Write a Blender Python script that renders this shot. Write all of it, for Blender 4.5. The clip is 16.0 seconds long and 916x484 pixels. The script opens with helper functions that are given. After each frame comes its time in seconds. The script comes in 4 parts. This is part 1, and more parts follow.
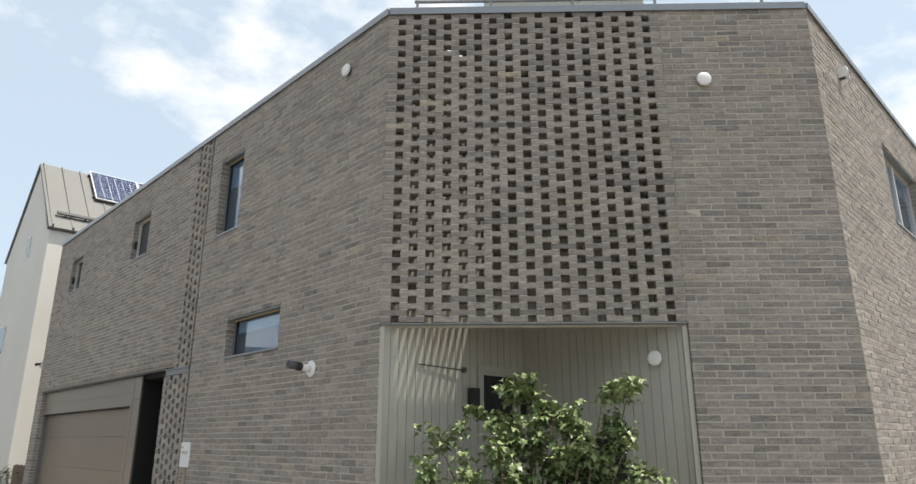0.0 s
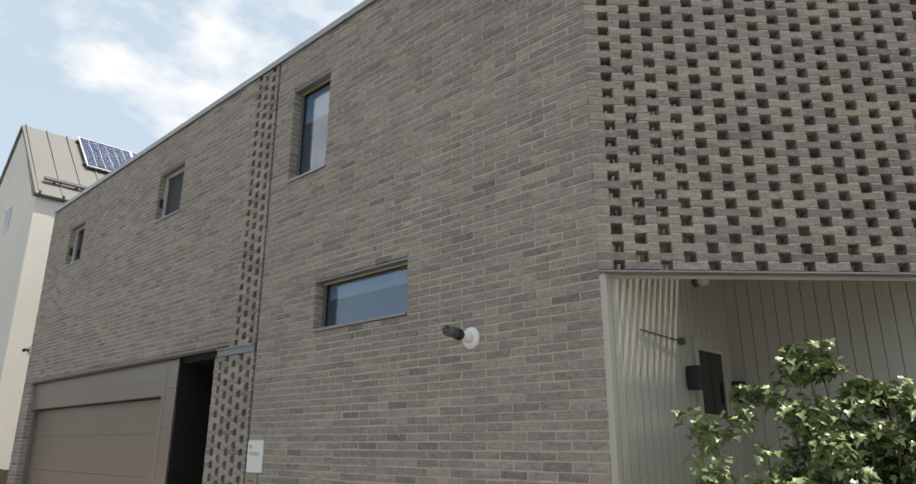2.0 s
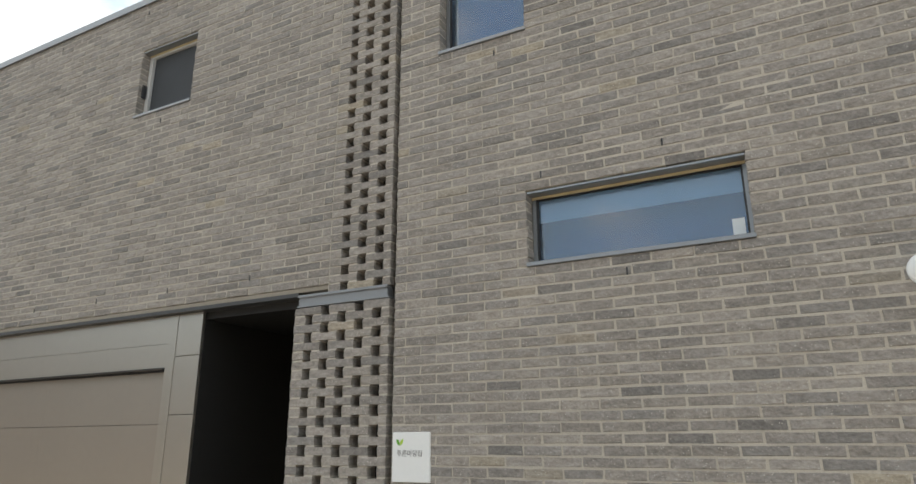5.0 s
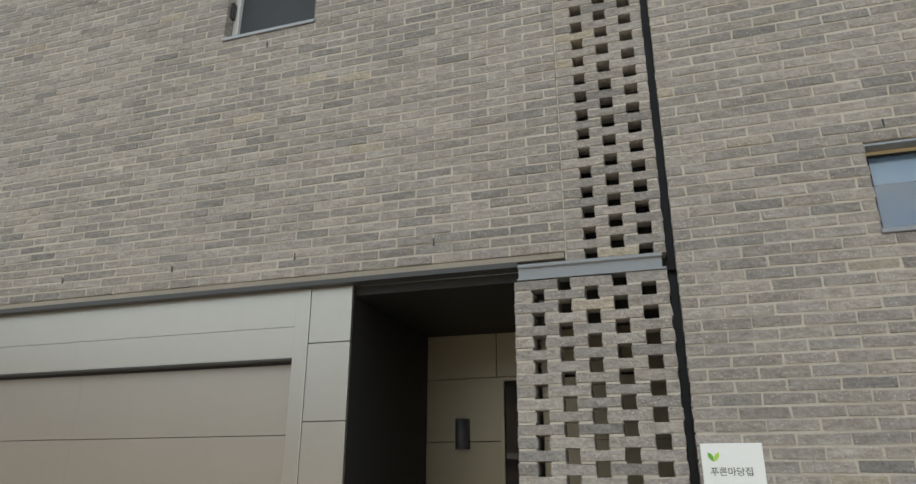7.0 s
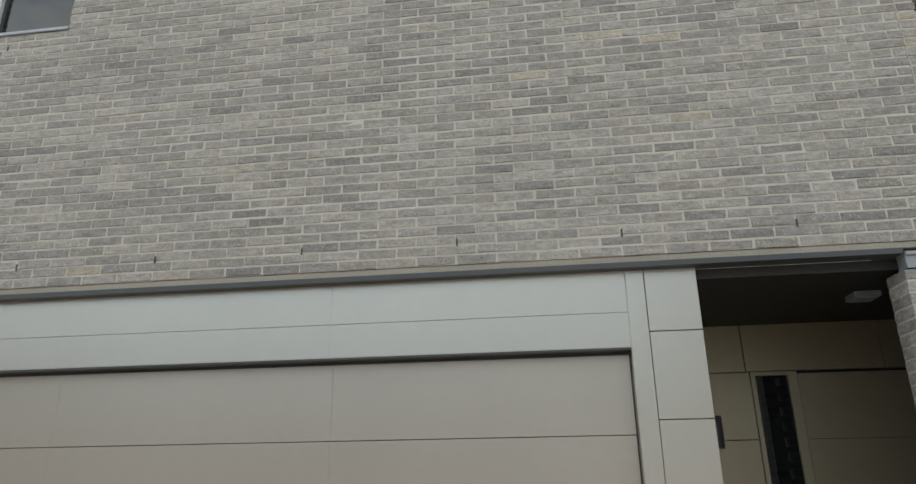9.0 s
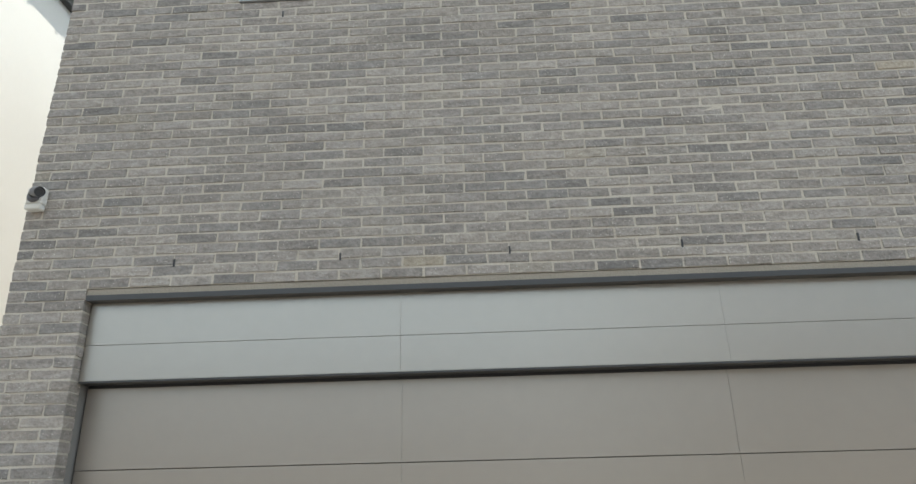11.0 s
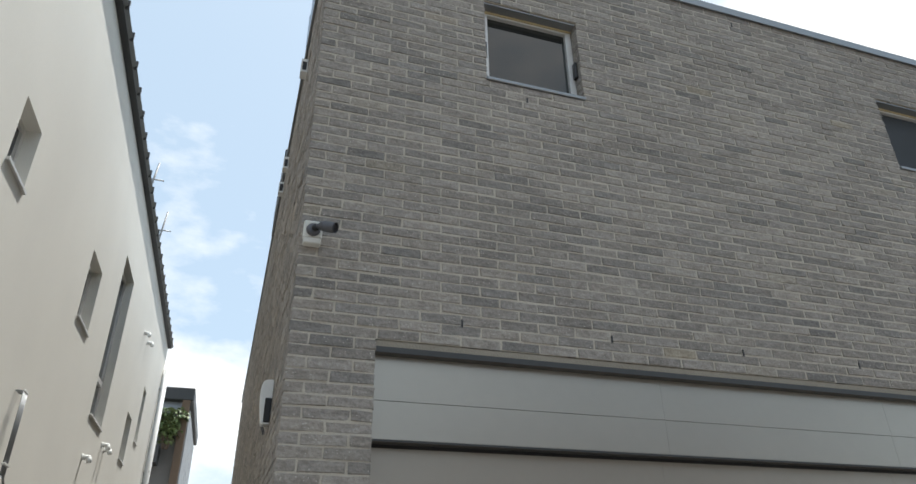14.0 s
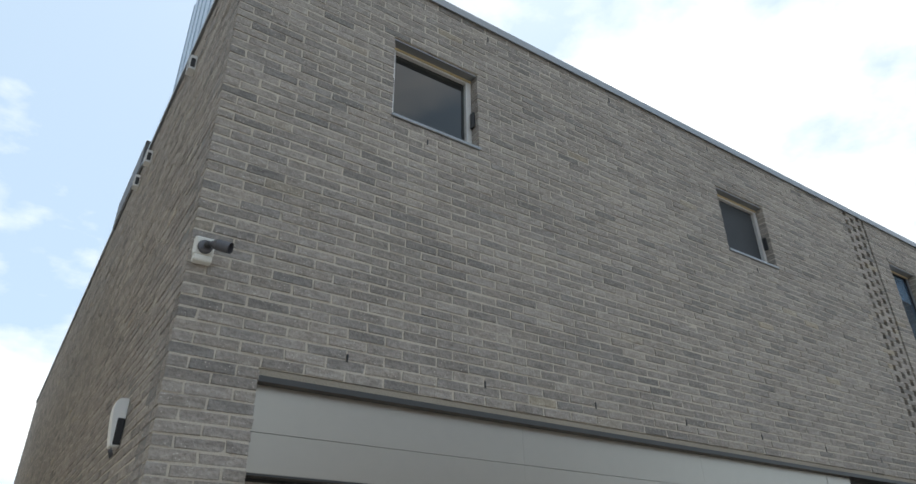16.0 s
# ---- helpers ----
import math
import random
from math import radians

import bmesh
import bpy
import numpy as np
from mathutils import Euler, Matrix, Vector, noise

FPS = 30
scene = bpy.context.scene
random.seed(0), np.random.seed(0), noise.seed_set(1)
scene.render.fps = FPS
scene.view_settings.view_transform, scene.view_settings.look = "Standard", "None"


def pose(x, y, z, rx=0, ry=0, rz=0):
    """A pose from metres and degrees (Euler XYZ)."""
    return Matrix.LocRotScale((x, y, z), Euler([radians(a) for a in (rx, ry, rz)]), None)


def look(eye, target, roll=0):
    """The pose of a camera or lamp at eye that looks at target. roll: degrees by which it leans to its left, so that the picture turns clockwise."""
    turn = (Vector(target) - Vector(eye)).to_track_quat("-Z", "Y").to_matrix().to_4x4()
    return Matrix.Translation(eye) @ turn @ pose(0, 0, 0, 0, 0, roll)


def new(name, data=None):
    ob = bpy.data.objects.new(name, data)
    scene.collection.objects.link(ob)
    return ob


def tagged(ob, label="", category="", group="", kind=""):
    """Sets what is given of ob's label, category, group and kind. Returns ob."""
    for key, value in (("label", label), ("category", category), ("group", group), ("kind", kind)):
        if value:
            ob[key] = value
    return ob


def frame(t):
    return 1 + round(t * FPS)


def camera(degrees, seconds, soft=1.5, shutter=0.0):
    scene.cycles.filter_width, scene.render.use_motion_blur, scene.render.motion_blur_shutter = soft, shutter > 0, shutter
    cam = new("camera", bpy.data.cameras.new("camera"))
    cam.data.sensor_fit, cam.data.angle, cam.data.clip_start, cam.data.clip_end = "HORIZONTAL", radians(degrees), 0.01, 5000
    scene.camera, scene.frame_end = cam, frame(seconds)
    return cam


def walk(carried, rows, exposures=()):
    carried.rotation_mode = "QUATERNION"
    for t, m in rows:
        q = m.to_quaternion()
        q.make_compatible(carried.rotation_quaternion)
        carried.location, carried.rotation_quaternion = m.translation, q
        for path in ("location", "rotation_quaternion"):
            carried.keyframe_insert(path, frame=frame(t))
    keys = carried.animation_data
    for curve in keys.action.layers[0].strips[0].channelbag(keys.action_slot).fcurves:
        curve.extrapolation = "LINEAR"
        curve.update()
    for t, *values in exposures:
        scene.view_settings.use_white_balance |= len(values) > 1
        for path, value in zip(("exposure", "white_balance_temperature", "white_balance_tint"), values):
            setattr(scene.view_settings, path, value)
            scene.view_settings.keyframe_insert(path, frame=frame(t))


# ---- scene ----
cam = camera(68.1, 16.0)
PATH = [
    (0, (0.128, 0.212, 2.005), (-1.263, 1.533, 2.57), -0.0),
    (0.5, (-0.507, 0.212, 1.967), (-1.868, 1.562, 2.538), 0.1),
    (1, (-1.141, 0.216, 1.951), (-2.489, 1.578, 2.524), 0.0),
    (1.5, (-1.829, 0.227, 1.963), (-3.164, 1.601, 2.536), 0.1),
    (2, (-2.504, 0.198, 1.952), (-3.819, 1.591, 2.527), 0.1),
    (2.5, (-3.125, 0.191, 1.957), (-4.4, 1.62, 2.533), -0.0),
    (3, (-3.719, 0.139, 1.985), (-4.935, 1.623, 2.548), -0.3),
    (3.5, (-4.342, 0.123, 2.008), (-5.506, 1.653, 2.558), -0.4),
    (4, (-4.997, 0.069, 2.015), (-6.077, 1.664, 2.55), -0.7),
    (4.2, (-5.253, 0.055, 2.004), (-6.305, 1.673, 2.528), -0.8),
    (6.3, (-7.97, 0.29, 1.844), (-8.638, 2.054, 2.509), 0.2),
    (6.5, (-8.217, 0.31, 1.855), (-8.868, 2.084, 2.51), 0.0),
    (7, (-8.839, 0.291, 1.822), (-9.405, 2.089, 2.49), 0.1),
    (7.5, (-9.473, 0.243, 1.847), (-9.948, 2.071, 2.503), -0.2),
    (8, (-10.112, 0.23, 1.871), (-10.507, 2.079, 2.523), -0.3),
    (8.5, (-10.791, 0.198, 1.874), (-11.106, 2.061, 2.53), -0.7),
    (9, (-11.463, 0.208, 1.883), (-11.713, 2.081, 2.541), -0.8),
    (9.5, (-12.165, 0.257, 1.862), (-12.35, 2.129, 2.539), -1.2),
    (10, (-12.845, 0.358, 1.891), (-12.986, 2.23, 2.581), -1.7),
    (10.2, (-13.1, 0.361, 1.895), (-13.222, 2.236, 2.579), -1.7),
    (12.3, (-15.223, 0.436, 1.851), (-15.136, 2.26, 2.668), -0.4),
    (12.5, (-15.467, 0.425, 1.836), (-15.312, 2.238, 2.665), -0.6),
    (13, (-15.989, 0.447, 1.837), (-15.689, 2.225, 2.703), -0.5),
    (13.5, (-16.438, 0.49, 1.843), (-15.999, 2.223, 2.739), -0.6),
    (14, (-16.778, 0.538, 1.853), (-16.212, 2.222, 2.772), -0.7),
    (14.5, (-16.966, 0.617, 1.879), (-16.273, 2.246, 2.81), -0.8),
    (15, (-17.091, 0.622, 1.907), (-16.284, 2.189, 2.851), -0.9),
    (15.5, (-17.148, 0.59, 1.942), (-16.242, 2.097, 2.895), -0.8),
    (16, (-17.127, 0.57, 1.94), (-16.143, 2.024, 2.898), -0.7),
]
EXPOSURES = [(0, 0.20, 6900, 11), (0.5, 0.15, 6900, 11), (1, 0.13, 6900, 11), (1.5, 0.11, 6950, 11), (2, 0.12, 7000, 11), (2.5, 0.22, 7000, 11), (3, 0.38, 7050, 11), (4, 0.47, 7200, 11),
             (6.5, 0.80, 7200, 9), (7.5, 0.80, 7050, 8), (9, 0.86, 6750, 7), (10, 0.84, 6650, 7), (12.5, 0.66, 6550, 8), (13.5, 0.27, 6500, 8), (14.5, 0.05, 6350, 8), (16, 0.16, 6350, 8)]
walk(cam, [(t, look(eye, target, roll)) for t, eye, target, roll in PATH], EXPOSURES)

# ---- world, sun, exposure ----
SUN_AZ, SUN_EL = 45.5, 69.0          # degrees from +x towards +y, and above the horizon
world = bpy.data.worlds.new("sky")
scene.world = world
world.use_nodes = True
wn, wl = world.node_tree.nodes, world.node_tree.links
sky = wn.new("ShaderNodeTexSky")
sky.sky_type, sky.sun_disc = "NISHITA", False
sky.sun_elevation, sky.sun_rotation = radians(SUN_EL), radians(90 - SUN_AZ)
sky.air_density, sky.dust_density, sky.ozone_density = 1.0, 1.6, 1.2
wco = wn.new("ShaderNodeTexCoord")
wmap = wn.new("ShaderNodeMapping")
wmap.inputs["Scale"].default_value = (1.0, 1.0, 1.9)
wmap.inputs["Location"].default_value = (1.7, 0.6, 0.3)
cloud = wn.new("ShaderNodeTexNoise")
cloud.inputs["Scale"].default_value, cloud.inputs["Detail"].default_value, cloud.inputs["Roughness"].default_value = 2.3, 8.0, 0.55
cramp = wn.new("ShaderNodeValToRGB")
cramp.color_ramp.elements[0].position, cramp.color_ramp.elements[1].position = 0.50, 0.63
haze = wn.new("ShaderNodeMixRGB")
haze.inputs["Fac"].default_value = 0.62
haze.inputs[2].default_value = (5.6, 6.9, 8.0, 1)
wmix = wn.new("ShaderNodeMixRGB")
wmix.inputs[2].default_value = (9.0, 9.0, 9.0, 1)
wbg = wn["Background"]
wbg.inputs["Strength"].default_value = 0.13
wl.new(wco.outputs["Generated"], wmap.inputs["Vector"])
wl.new(wmap.outputs["Vector"], cloud.inputs["Vector"])
wl.new(cloud.outputs["Fac"], cramp.inputs["Fac"])
wl.new(cramp.outputs["Color"], wmix.inputs["Fac"])
wl.new(sky.outputs["Color"], haze.inputs[1])
wl.new(haze.outputs["Color"], wmix.inputs[1])
wl.new(wmix.outputs["Color"], wbg.inputs["Color"])

sun = new("sun", bpy.data.lights.new("sun", "SUN"))
sun.data.energy, sun.data.angle, sun.data.color = 4.8, radians(0.5), (1.0, 0.96, 0.9)
sun_way = Vector((math.cos(radians(SUN_EL)) * math.cos(radians(SUN_AZ)), math.cos(radians(SUN_EL)) * math.sin(radians(SUN_AZ)), math.sin(radians(SUN_EL))))
sun.matrix_world = look(sun_way * 60, (0, 0, 0))


# ---- materials ----
def mat(name, color, rough=0.6, metal=0.0, grain=0.12, scale=30.0, stain=0.1, stain_scale=1.3, bump=0.15, spread=0.0, coat=0.0):
    """A surface with grain and stains; spread: how far pieces differ in lightness."""
    m = bpy.data.materials.new(name)
    m.use_nodes = True
    n, l = m.node_tree.nodes, m.node_tree.links
    b = n["Principled BSDF"]
    b.inputs["Roughness"].default_value, b.inputs["Metallic"].default_value = rough, metal
    b.inputs["Coat Weight"].default_value = coat
    geo = n.new("ShaderNodeNewGeometry")
    fine = n.new("ShaderNodeTexNoise")
    fine.inputs["Scale"].default_value, fine.inputs["Detail"].default_value = scale, 6.0
    broad = n.new("ShaderNodeTexNoise")
    broad.inputs["Scale"].default_value, broad.inputs["Detail"].default_value = stain_scale, 4.0
    l.new(geo.outputs["Position"], fine.inputs["Vector"])
    l.new(geo.outputs["Position"], broad.inputs["Vector"])

    def maths(op, a, c):
        k = n.new("ShaderNodeMath")
        k.operation = op
        for i, v in enumerate((a, c)):
            if isinstance(v, (int, float)):
                k.inputs[i].default_value = v
            else:
                l.new(v, k.inputs[i])
        return k.outputs[0]

    f = maths("MULTIPLY", maths("SUBTRACT", fine.outputs["Fac"], 0.5), 2 * grain)
    g = maths("MULTIPLY", maths("SUBTRACT", broad.outputs["Fac"], 0.5), 2 * stain)
    v = maths("ADD", maths("ADD", f, g), 1.0)
    if spread:
        info = n.new("ShaderNodeObjectInfo")
        r = maths("FRACT", maths("ADD", info.outputs["Random"], geo.outputs["Random Per Island"]), 0.0)
        v = maths("ADD", v, maths("MULTIPLY", maths("SUBTRACT", r, 0.5), 2 * spread))
    hsv = n.new("ShaderNodeHueSaturation")
    hsv.inputs["Color"].default_value = (*color, 1)
    l.new(v, hsv.inputs["Value"])
    l.new(hsv.outputs["Color"], b.inputs["Base Color"])
    if bump:
        bp = n.new("ShaderNodeBump")
        bp.inputs["Strength"].default_value, bp.inputs["Distance"].default_value = bump, 0.01
        l.new(fine.outputs["Fac"], bp.inputs["Height"])
        l.new(bp.outputs["Normal"], b.inputs["Normal"])
    return m


def brick_mat():
    """Grey tumbled brick: pieces differ in lightness and warmth, with pale grit and dark pores."""
    m = mat("grey_brick", (0.30, 0.275, 0.25), 0.9, 0, 0.38, 60, 0.17, 0.8, 0.9, 0.155)
    n, l = m.node_tree.nodes, m.node_tree.links
    b = n["Principled BSDF"]
    hsv = next(k for k in n if k.type == "HUE_SAT")
    geo = next(k for k in n if k.type == "NEW_GEOMETRY")
    info = next(k for k in n if k.type == "OBJECT_INFO")
    wn1 = n.new("ShaderNodeTexWhiteNoise")
    wn1.noise_dimensions = "2D"
    comb = n.new("ShaderNodeCombineXYZ")
    l.new(geo.outputs["Random Per Island"], comb.inputs[0])
    l.new(info.outputs["Random"], comb.inputs[1])
    l.new(comb.outputs[0], wn1.inputs["Vector"])
    ramp = n.new("ShaderNodeValToRGB")
    e = ramp.color_ramp.elements
    e[0].position, e[0].color = 0.0, (0.221, 0.207, 0.194, 1)
    e[1].position, e[1].color = 1.0, (0.33, 0.287, 0.24, 1)
    for p, c in ((0.25, (0.283, 0.258, 0.236, 1)), (0.55, (0.303, 0.275, 0.249, 1)), (0.88, (0.32, 0.288, 0.256, 1)), (0.985, (0.302, 0.276, 0.248, 1)), (0.994, (0.37, 0.32, 0.245, 1))):
        k = e.new(p)
        k.color = c
    l.new(wn1.outputs["Value"], ramp.inputs["Fac"])
    smear = n.new("ShaderNodeTexNoise")
    smear.inputs["Scale"].default_value, smear.inputs["Detail"].default_value, smear.inputs["Roughness"].default_value = 1.0, 5.0, 0.7
    stretch = n.new("ShaderNodeMapping")
    stretch.inputs["Scale"].default_value = (13, 13, 34)
    l.new(geo.outputs["Position"], stretch.inputs["Vector"])
    l.new(stretch.outputs["Vector"], smear.inputs["Vector"])
    sr = n.new("ShaderNodeValToRGB")
    sr.color_ramp.elements[0].position, sr.color_ramp.elements[0].color = 0.32, (0.72, 0.71, 0.70, 1)
    sr.color_ramp.elements[1].position, sr.color_ramp.elements[1].color = 0.68, (1.22, 1.21, 1.19, 1)
    l.new(smear.outputs["Fac"], sr.inputs["Fac"])
    mul = n.new("ShaderNodeMixRGB")
    mul.blend_type = "MULTIPLY"
    mul.inputs["Fac"].default_value = 1.0
    l.new(ramp.outputs["Color"], mul.inputs[1])
    l.new(sr.outputs["Color"], mul.inputs[2])
    l.new(mul.outputs["Color"], hsv.inputs["Color"])
    grit = n.new("ShaderNodeTexVoronoi")
    grit.inputs["Scale"].default_value = 62
    l.new(geo.outputs["Position"], grit.inputs["Vector"])
    gr = n.new("ShaderNodeValToRGB")
    gr.color_ramp.elements[0].position, gr.color_ramp.elements[0].color = 0.10, (1, 1, 1, 1)
    gr.color_ramp.elements[1].position, gr.color_ramp.elements[1].color = 0.22, (0, 0, 0, 1)
    l.new(grit.outputs["Distance"], gr.inputs["Fac"])
    pick = n.new("ShaderNodeMath")
    pick.operation = "GREATER_THAN"
    pick.inputs[1].default_value = 0.66
    l.new(grit.outputs["Color"], pick.inputs[0])
    both = n.new("ShaderNodeMath")
    both.operation = "MULTIPLY"
    l.new(gr.outputs["Color"], both.inputs[0])
    l.new(pick.outputs[0], both.inputs[1])
    mix = n.new("ShaderNodeMixRGB")
    mix.inputs[2].default_value = (0.62, 0.58, 0.51, 1)
    l.new(both.outputs[0], mix.inputs["Fac"])
    l.new(hsv.outputs["Color"], mix.inputs[1])
    l.new(mix.outputs["Color"], b.inputs["Base Color"])
    return m


def glass_mat(name, tint, rough=0.0, alpha=0.0, ior=1.6):
    """A coated window pane: mirrors the sky over a dim room."""
    m = bpy.data.materials.new(name)
    m.use_nodes = True
    n, l = m.node_tree.nodes, m.node_tree.links
    b = n["Principled BSDF"]
    b.inputs["Base Color"].default_value = (*tint, 1)
    b.inputs["Roughness"].default_value = rough
    b.inputs["IOR"].default_value = ior
    b.inputs["Transmission Weight"].default_value = alpha
    wave = n.new("ShaderNodeTexNoise")
    wave.inputs["Scale"].default_value = 1.6
    geo = n.new("ShaderNodeNewGeometry")
    l.new(geo.outputs["Position"], wave.inputs["Vector"])
    bp = n.new("ShaderNodeBump")
    bp.inputs["Strength"].default_value, bp.inputs["Distance"].default_value = 0.12, 0.01
    l.new(wave.outputs["Fac"], bp.inputs["Height"])
    l.new(bp.outputs["Normal"], b.inputs["Normal"])
    return m


BRICK = brick_mat()
BEDDING = mat("bedding_mortar", (0.30, 0.265, 0.215), 0.95, 0, 0.2, 90, 0.2, 1.1, 0.4)
MORTAR = mat("mortar", (0.50, 0.45, 0.38), 0.95, 0, 0.2, 90, 0.12, 1.1, 0.4)
BACKING = mat("backing_block", (0.2, 0.19, 0.18), 0.9, 0, 0.1, 20)
STEEL = mat("painted_steel", (0.25, 0.26, 0.27), 0.45, 0.2, 0.05, 60, 0.08, 2, 0.03)
DARK_STEEL = mat("dark_steel", (0.06, 0.06, 0.06), 0.5, 0.3, 0.06, 60, 0.1, 2, 0.03)
COPING = mat("coping_metal", (0.28, 0.29, 0.30), 0.4, 0.6, 0.05, 40, 0.1, 1.5, 0.03)
PANEL = mat("champagne_metal_panel", (0.44, 0.405, 0.355), 0.36, 0.88, 0.03, 14, 0.05, 0.8, 0.02)
ENTRY = mat("bronze_entrance_panel", (0.30, 0.255, 0.18), 0.42, 0.6, 0.04, 14, 0.08, 0.9, 0.02)
DOORPANEL = mat("garage_panel", (0.40, 0.355, 0.305), 0.38, 0.8, 0.03, 14, 0.06, 0.9, 0.02)
# near-black recess lining; also stands in for shade behind panes and holes
DARK_PANEL_SHADE = mat("dark_panel_and_shade", (0.013, 0.012, 0.011), 0.6, 0.0, 0.1, 14, 0.15, 0.9, 0.02)
STUCCO = mat("cream_render", (0.685, 0.67, 0.62), 0.9, 0, 0.07, 130, 0.10, 0.7, 0.3)
ROOF = mat("standing_seam_zinc", (0.17, 0.17, 0.16), 0.65, 0.1, 0.06, 20, 0.1, 0.7, 0.03)
SIDING = mat("white_metal_siding", (0.44, 0.425, 0.37), 0.5, 0.05, 0.04, 40, 0.08, 1.2, 0.05)
ALU = mat("aluminium_frame", (0.68, 0.67, 0.65), 0.4, 0.3, 0.04, 40, 0.05, 2, 0.02)
WHITE = mat("white_plastic", (0.8, 0.8, 0.78), 0.45, 0, 0.03, 40, 0.05, 2, 0.02)
BLACK = mat("black_plastic", (0.02, 0.02, 0.022), 0.45, 0, 0.1, 60, 0.1, 2, 0.05)
GREY = mat("grey_plastic", (0.09, 0.09, 0.1), 0.4, 0.1, 0.1, 60, 0.1, 2, 0.05)
GLASS = glass_mat("blue_coated_glass", (0.55, 0.75, 0.95), alpha=0.95, ior=1.75)
# blue of the mirrored sky, put on the sheet behind the panes
SKY_BACKING = mat("sky_reflection_blue", (0.07, 0.16, 0.36), 0.8, 0, 0.05, 10)
CLOTH = mat("roller_blind", (0.75, 0.8, 0.82), 0.9, 0, 0.04, 80)
YELLOW = mat("amber_sealant", (0.52, 0.42, 0.25), 0.7)
SCREEN = mat("insect_screen", (0.035, 0.038, 0.042), 0.7, 0, 0.15, 300, 0.2, 6, 0.1)
DARK_GLASS = glass_mat("dark_glass", (0.012, 0.014, 0.014))
ASPHALT = mat("pale_street_paving", (0.19, 0.175, 0.155), 0.9, 0, 0.4, 120, 0.2, 0.6, 0.6)
PAVE = mat("paving_concrete", (0.36, 0.35, 0.33), 0.85, 0, 0.15, 60, 0.15, 0.7, 0.3)
LEAF = mat("leaf_green", (0.19, 0.25, 0.105), 0.36, 0, 0.25, 25, 0.2, 3, 0.1, 0.3)
BARK = mat("bark", (0.16, 0.11, 0.075), 0.85, 0, 0.3, 60, 0.2, 4, 0.5)
SOLAR = mat("solar_cells", (0.03, 0.05, 0.12), 0.15, 0.3, 0.1, 30, 0.1, 2, 0.0)


# ---- mesh helpers ----
def add_box(bm, x0, x1, y0, y1, z0, z1, bevel=0.0):
    vs = [bm.verts.new(p) for p in ((x0, y0, z0), (x1, y0, z0), (x1, y1, z0), (x0, y1, z0), (x0, y0, z1), (x1, y0, z1), (x1, y1, z1), (x0, y1, z1))]
    fs = [bm.faces.new([vs[i] for i in q]) for q in ((0, 3, 2, 1), (4, 5, 6, 7), (0, 1, 5, 4), (1, 2, 6, 5), (2, 3, 7, 6), (3, 0, 4, 7))]
    if bevel:
        es = {e for f in fs for e in f.edges}
        bmesh.ops.bevel(bm, geom=list(es), offset=bevel, segments=1, affect="EDGES")


def box(*a, bevel=0.0):
    bm = bmesh.new()
    add_box(bm, *a, bevel=bevel)
    return bm


def add_tube(bm, a, b, r0, r1=None, seg=16, caps=True):
    a, b = Vector(a), Vector(b)
    r1 = r0 if r1 is None else r1
    q = (b - a).to_track_quat("Z", "Y").to_matrix()
    rings = []
    for p, r in ((a, r0), (b, r1)):
        rings.append([bm.verts.new(p + q @ Vector((r * math.cos(2 * math.pi * i / seg), r * math.sin(2 * math.pi * i / seg), 0))) for i in range(seg)])
    for i in range(seg):
        f = bm.faces.new((rings[0][i], rings[0][(i + 1) % seg], rings[1][(i + 1) % seg], rings[1][i]))
        f.smooth = True
    if caps:
        bm.faces.new(rings[0][::-1])
        bm.faces.new(rings[1])


def tube(a, b, r0, r1=None, seg=16):
    bm = bmesh.new()
    add_tube(bm, a, b, r0, r1, seg)
    return bm


def add_pipe(bm, pts, r, seg=10):
    for a, b in zip(pts, pts[1:]):
        add_tube(bm, a, b, r, r, seg)
    for p in pts[1:-1]:
        bmesh.ops.create_uvsphere(bm, u_segments=seg, v_segments=6, radius=r, matrix=Matrix.Translation(p))


def turned(profile, seg=24):
    """A turned body about z from (radius, height) pairs."""
    bm = bmesh.new()
    rings = [[bm.verts.new((r * math.cos(2 * math.pi * i / seg), r * math.sin(2 * math.pi * i / seg), z)) for i in range(seg)] for r, z in profile]
    for a, b in zip(rings, rings[1:]):
        for i in range(seg):
            bm.faces.new((a[i], a[(i + 1) % seg], b[(i + 1) % seg], b[i])).smooth = True
    bm.faces.new(rings[0][::-1])
    bm.faces.new(rings[-1])
    return bm


def part(name, bm, material, parent=None, label=""):
    me = bpy.data.meshes.new(name)
    bm.normal_update()
    bm.to_mesh(me)
    bm.free()
    me.materials.append(material)
    ob = new(name, me)
    ob.parent = parent
    if label:
        ob["label"] = label
    return ob


def thing(name, label, category, m=None, group="", kind=""):
    ob = new(name)
    if m is not None:
        ob.matrix_world = m
    return tagged(ob, label, category, group, kind)


# ---- brickwork ----
COURSE, MODULE, JOINT, DEEP = 0.0613, 0.231, 0.0105, 0.10
rng = random.Random(7)


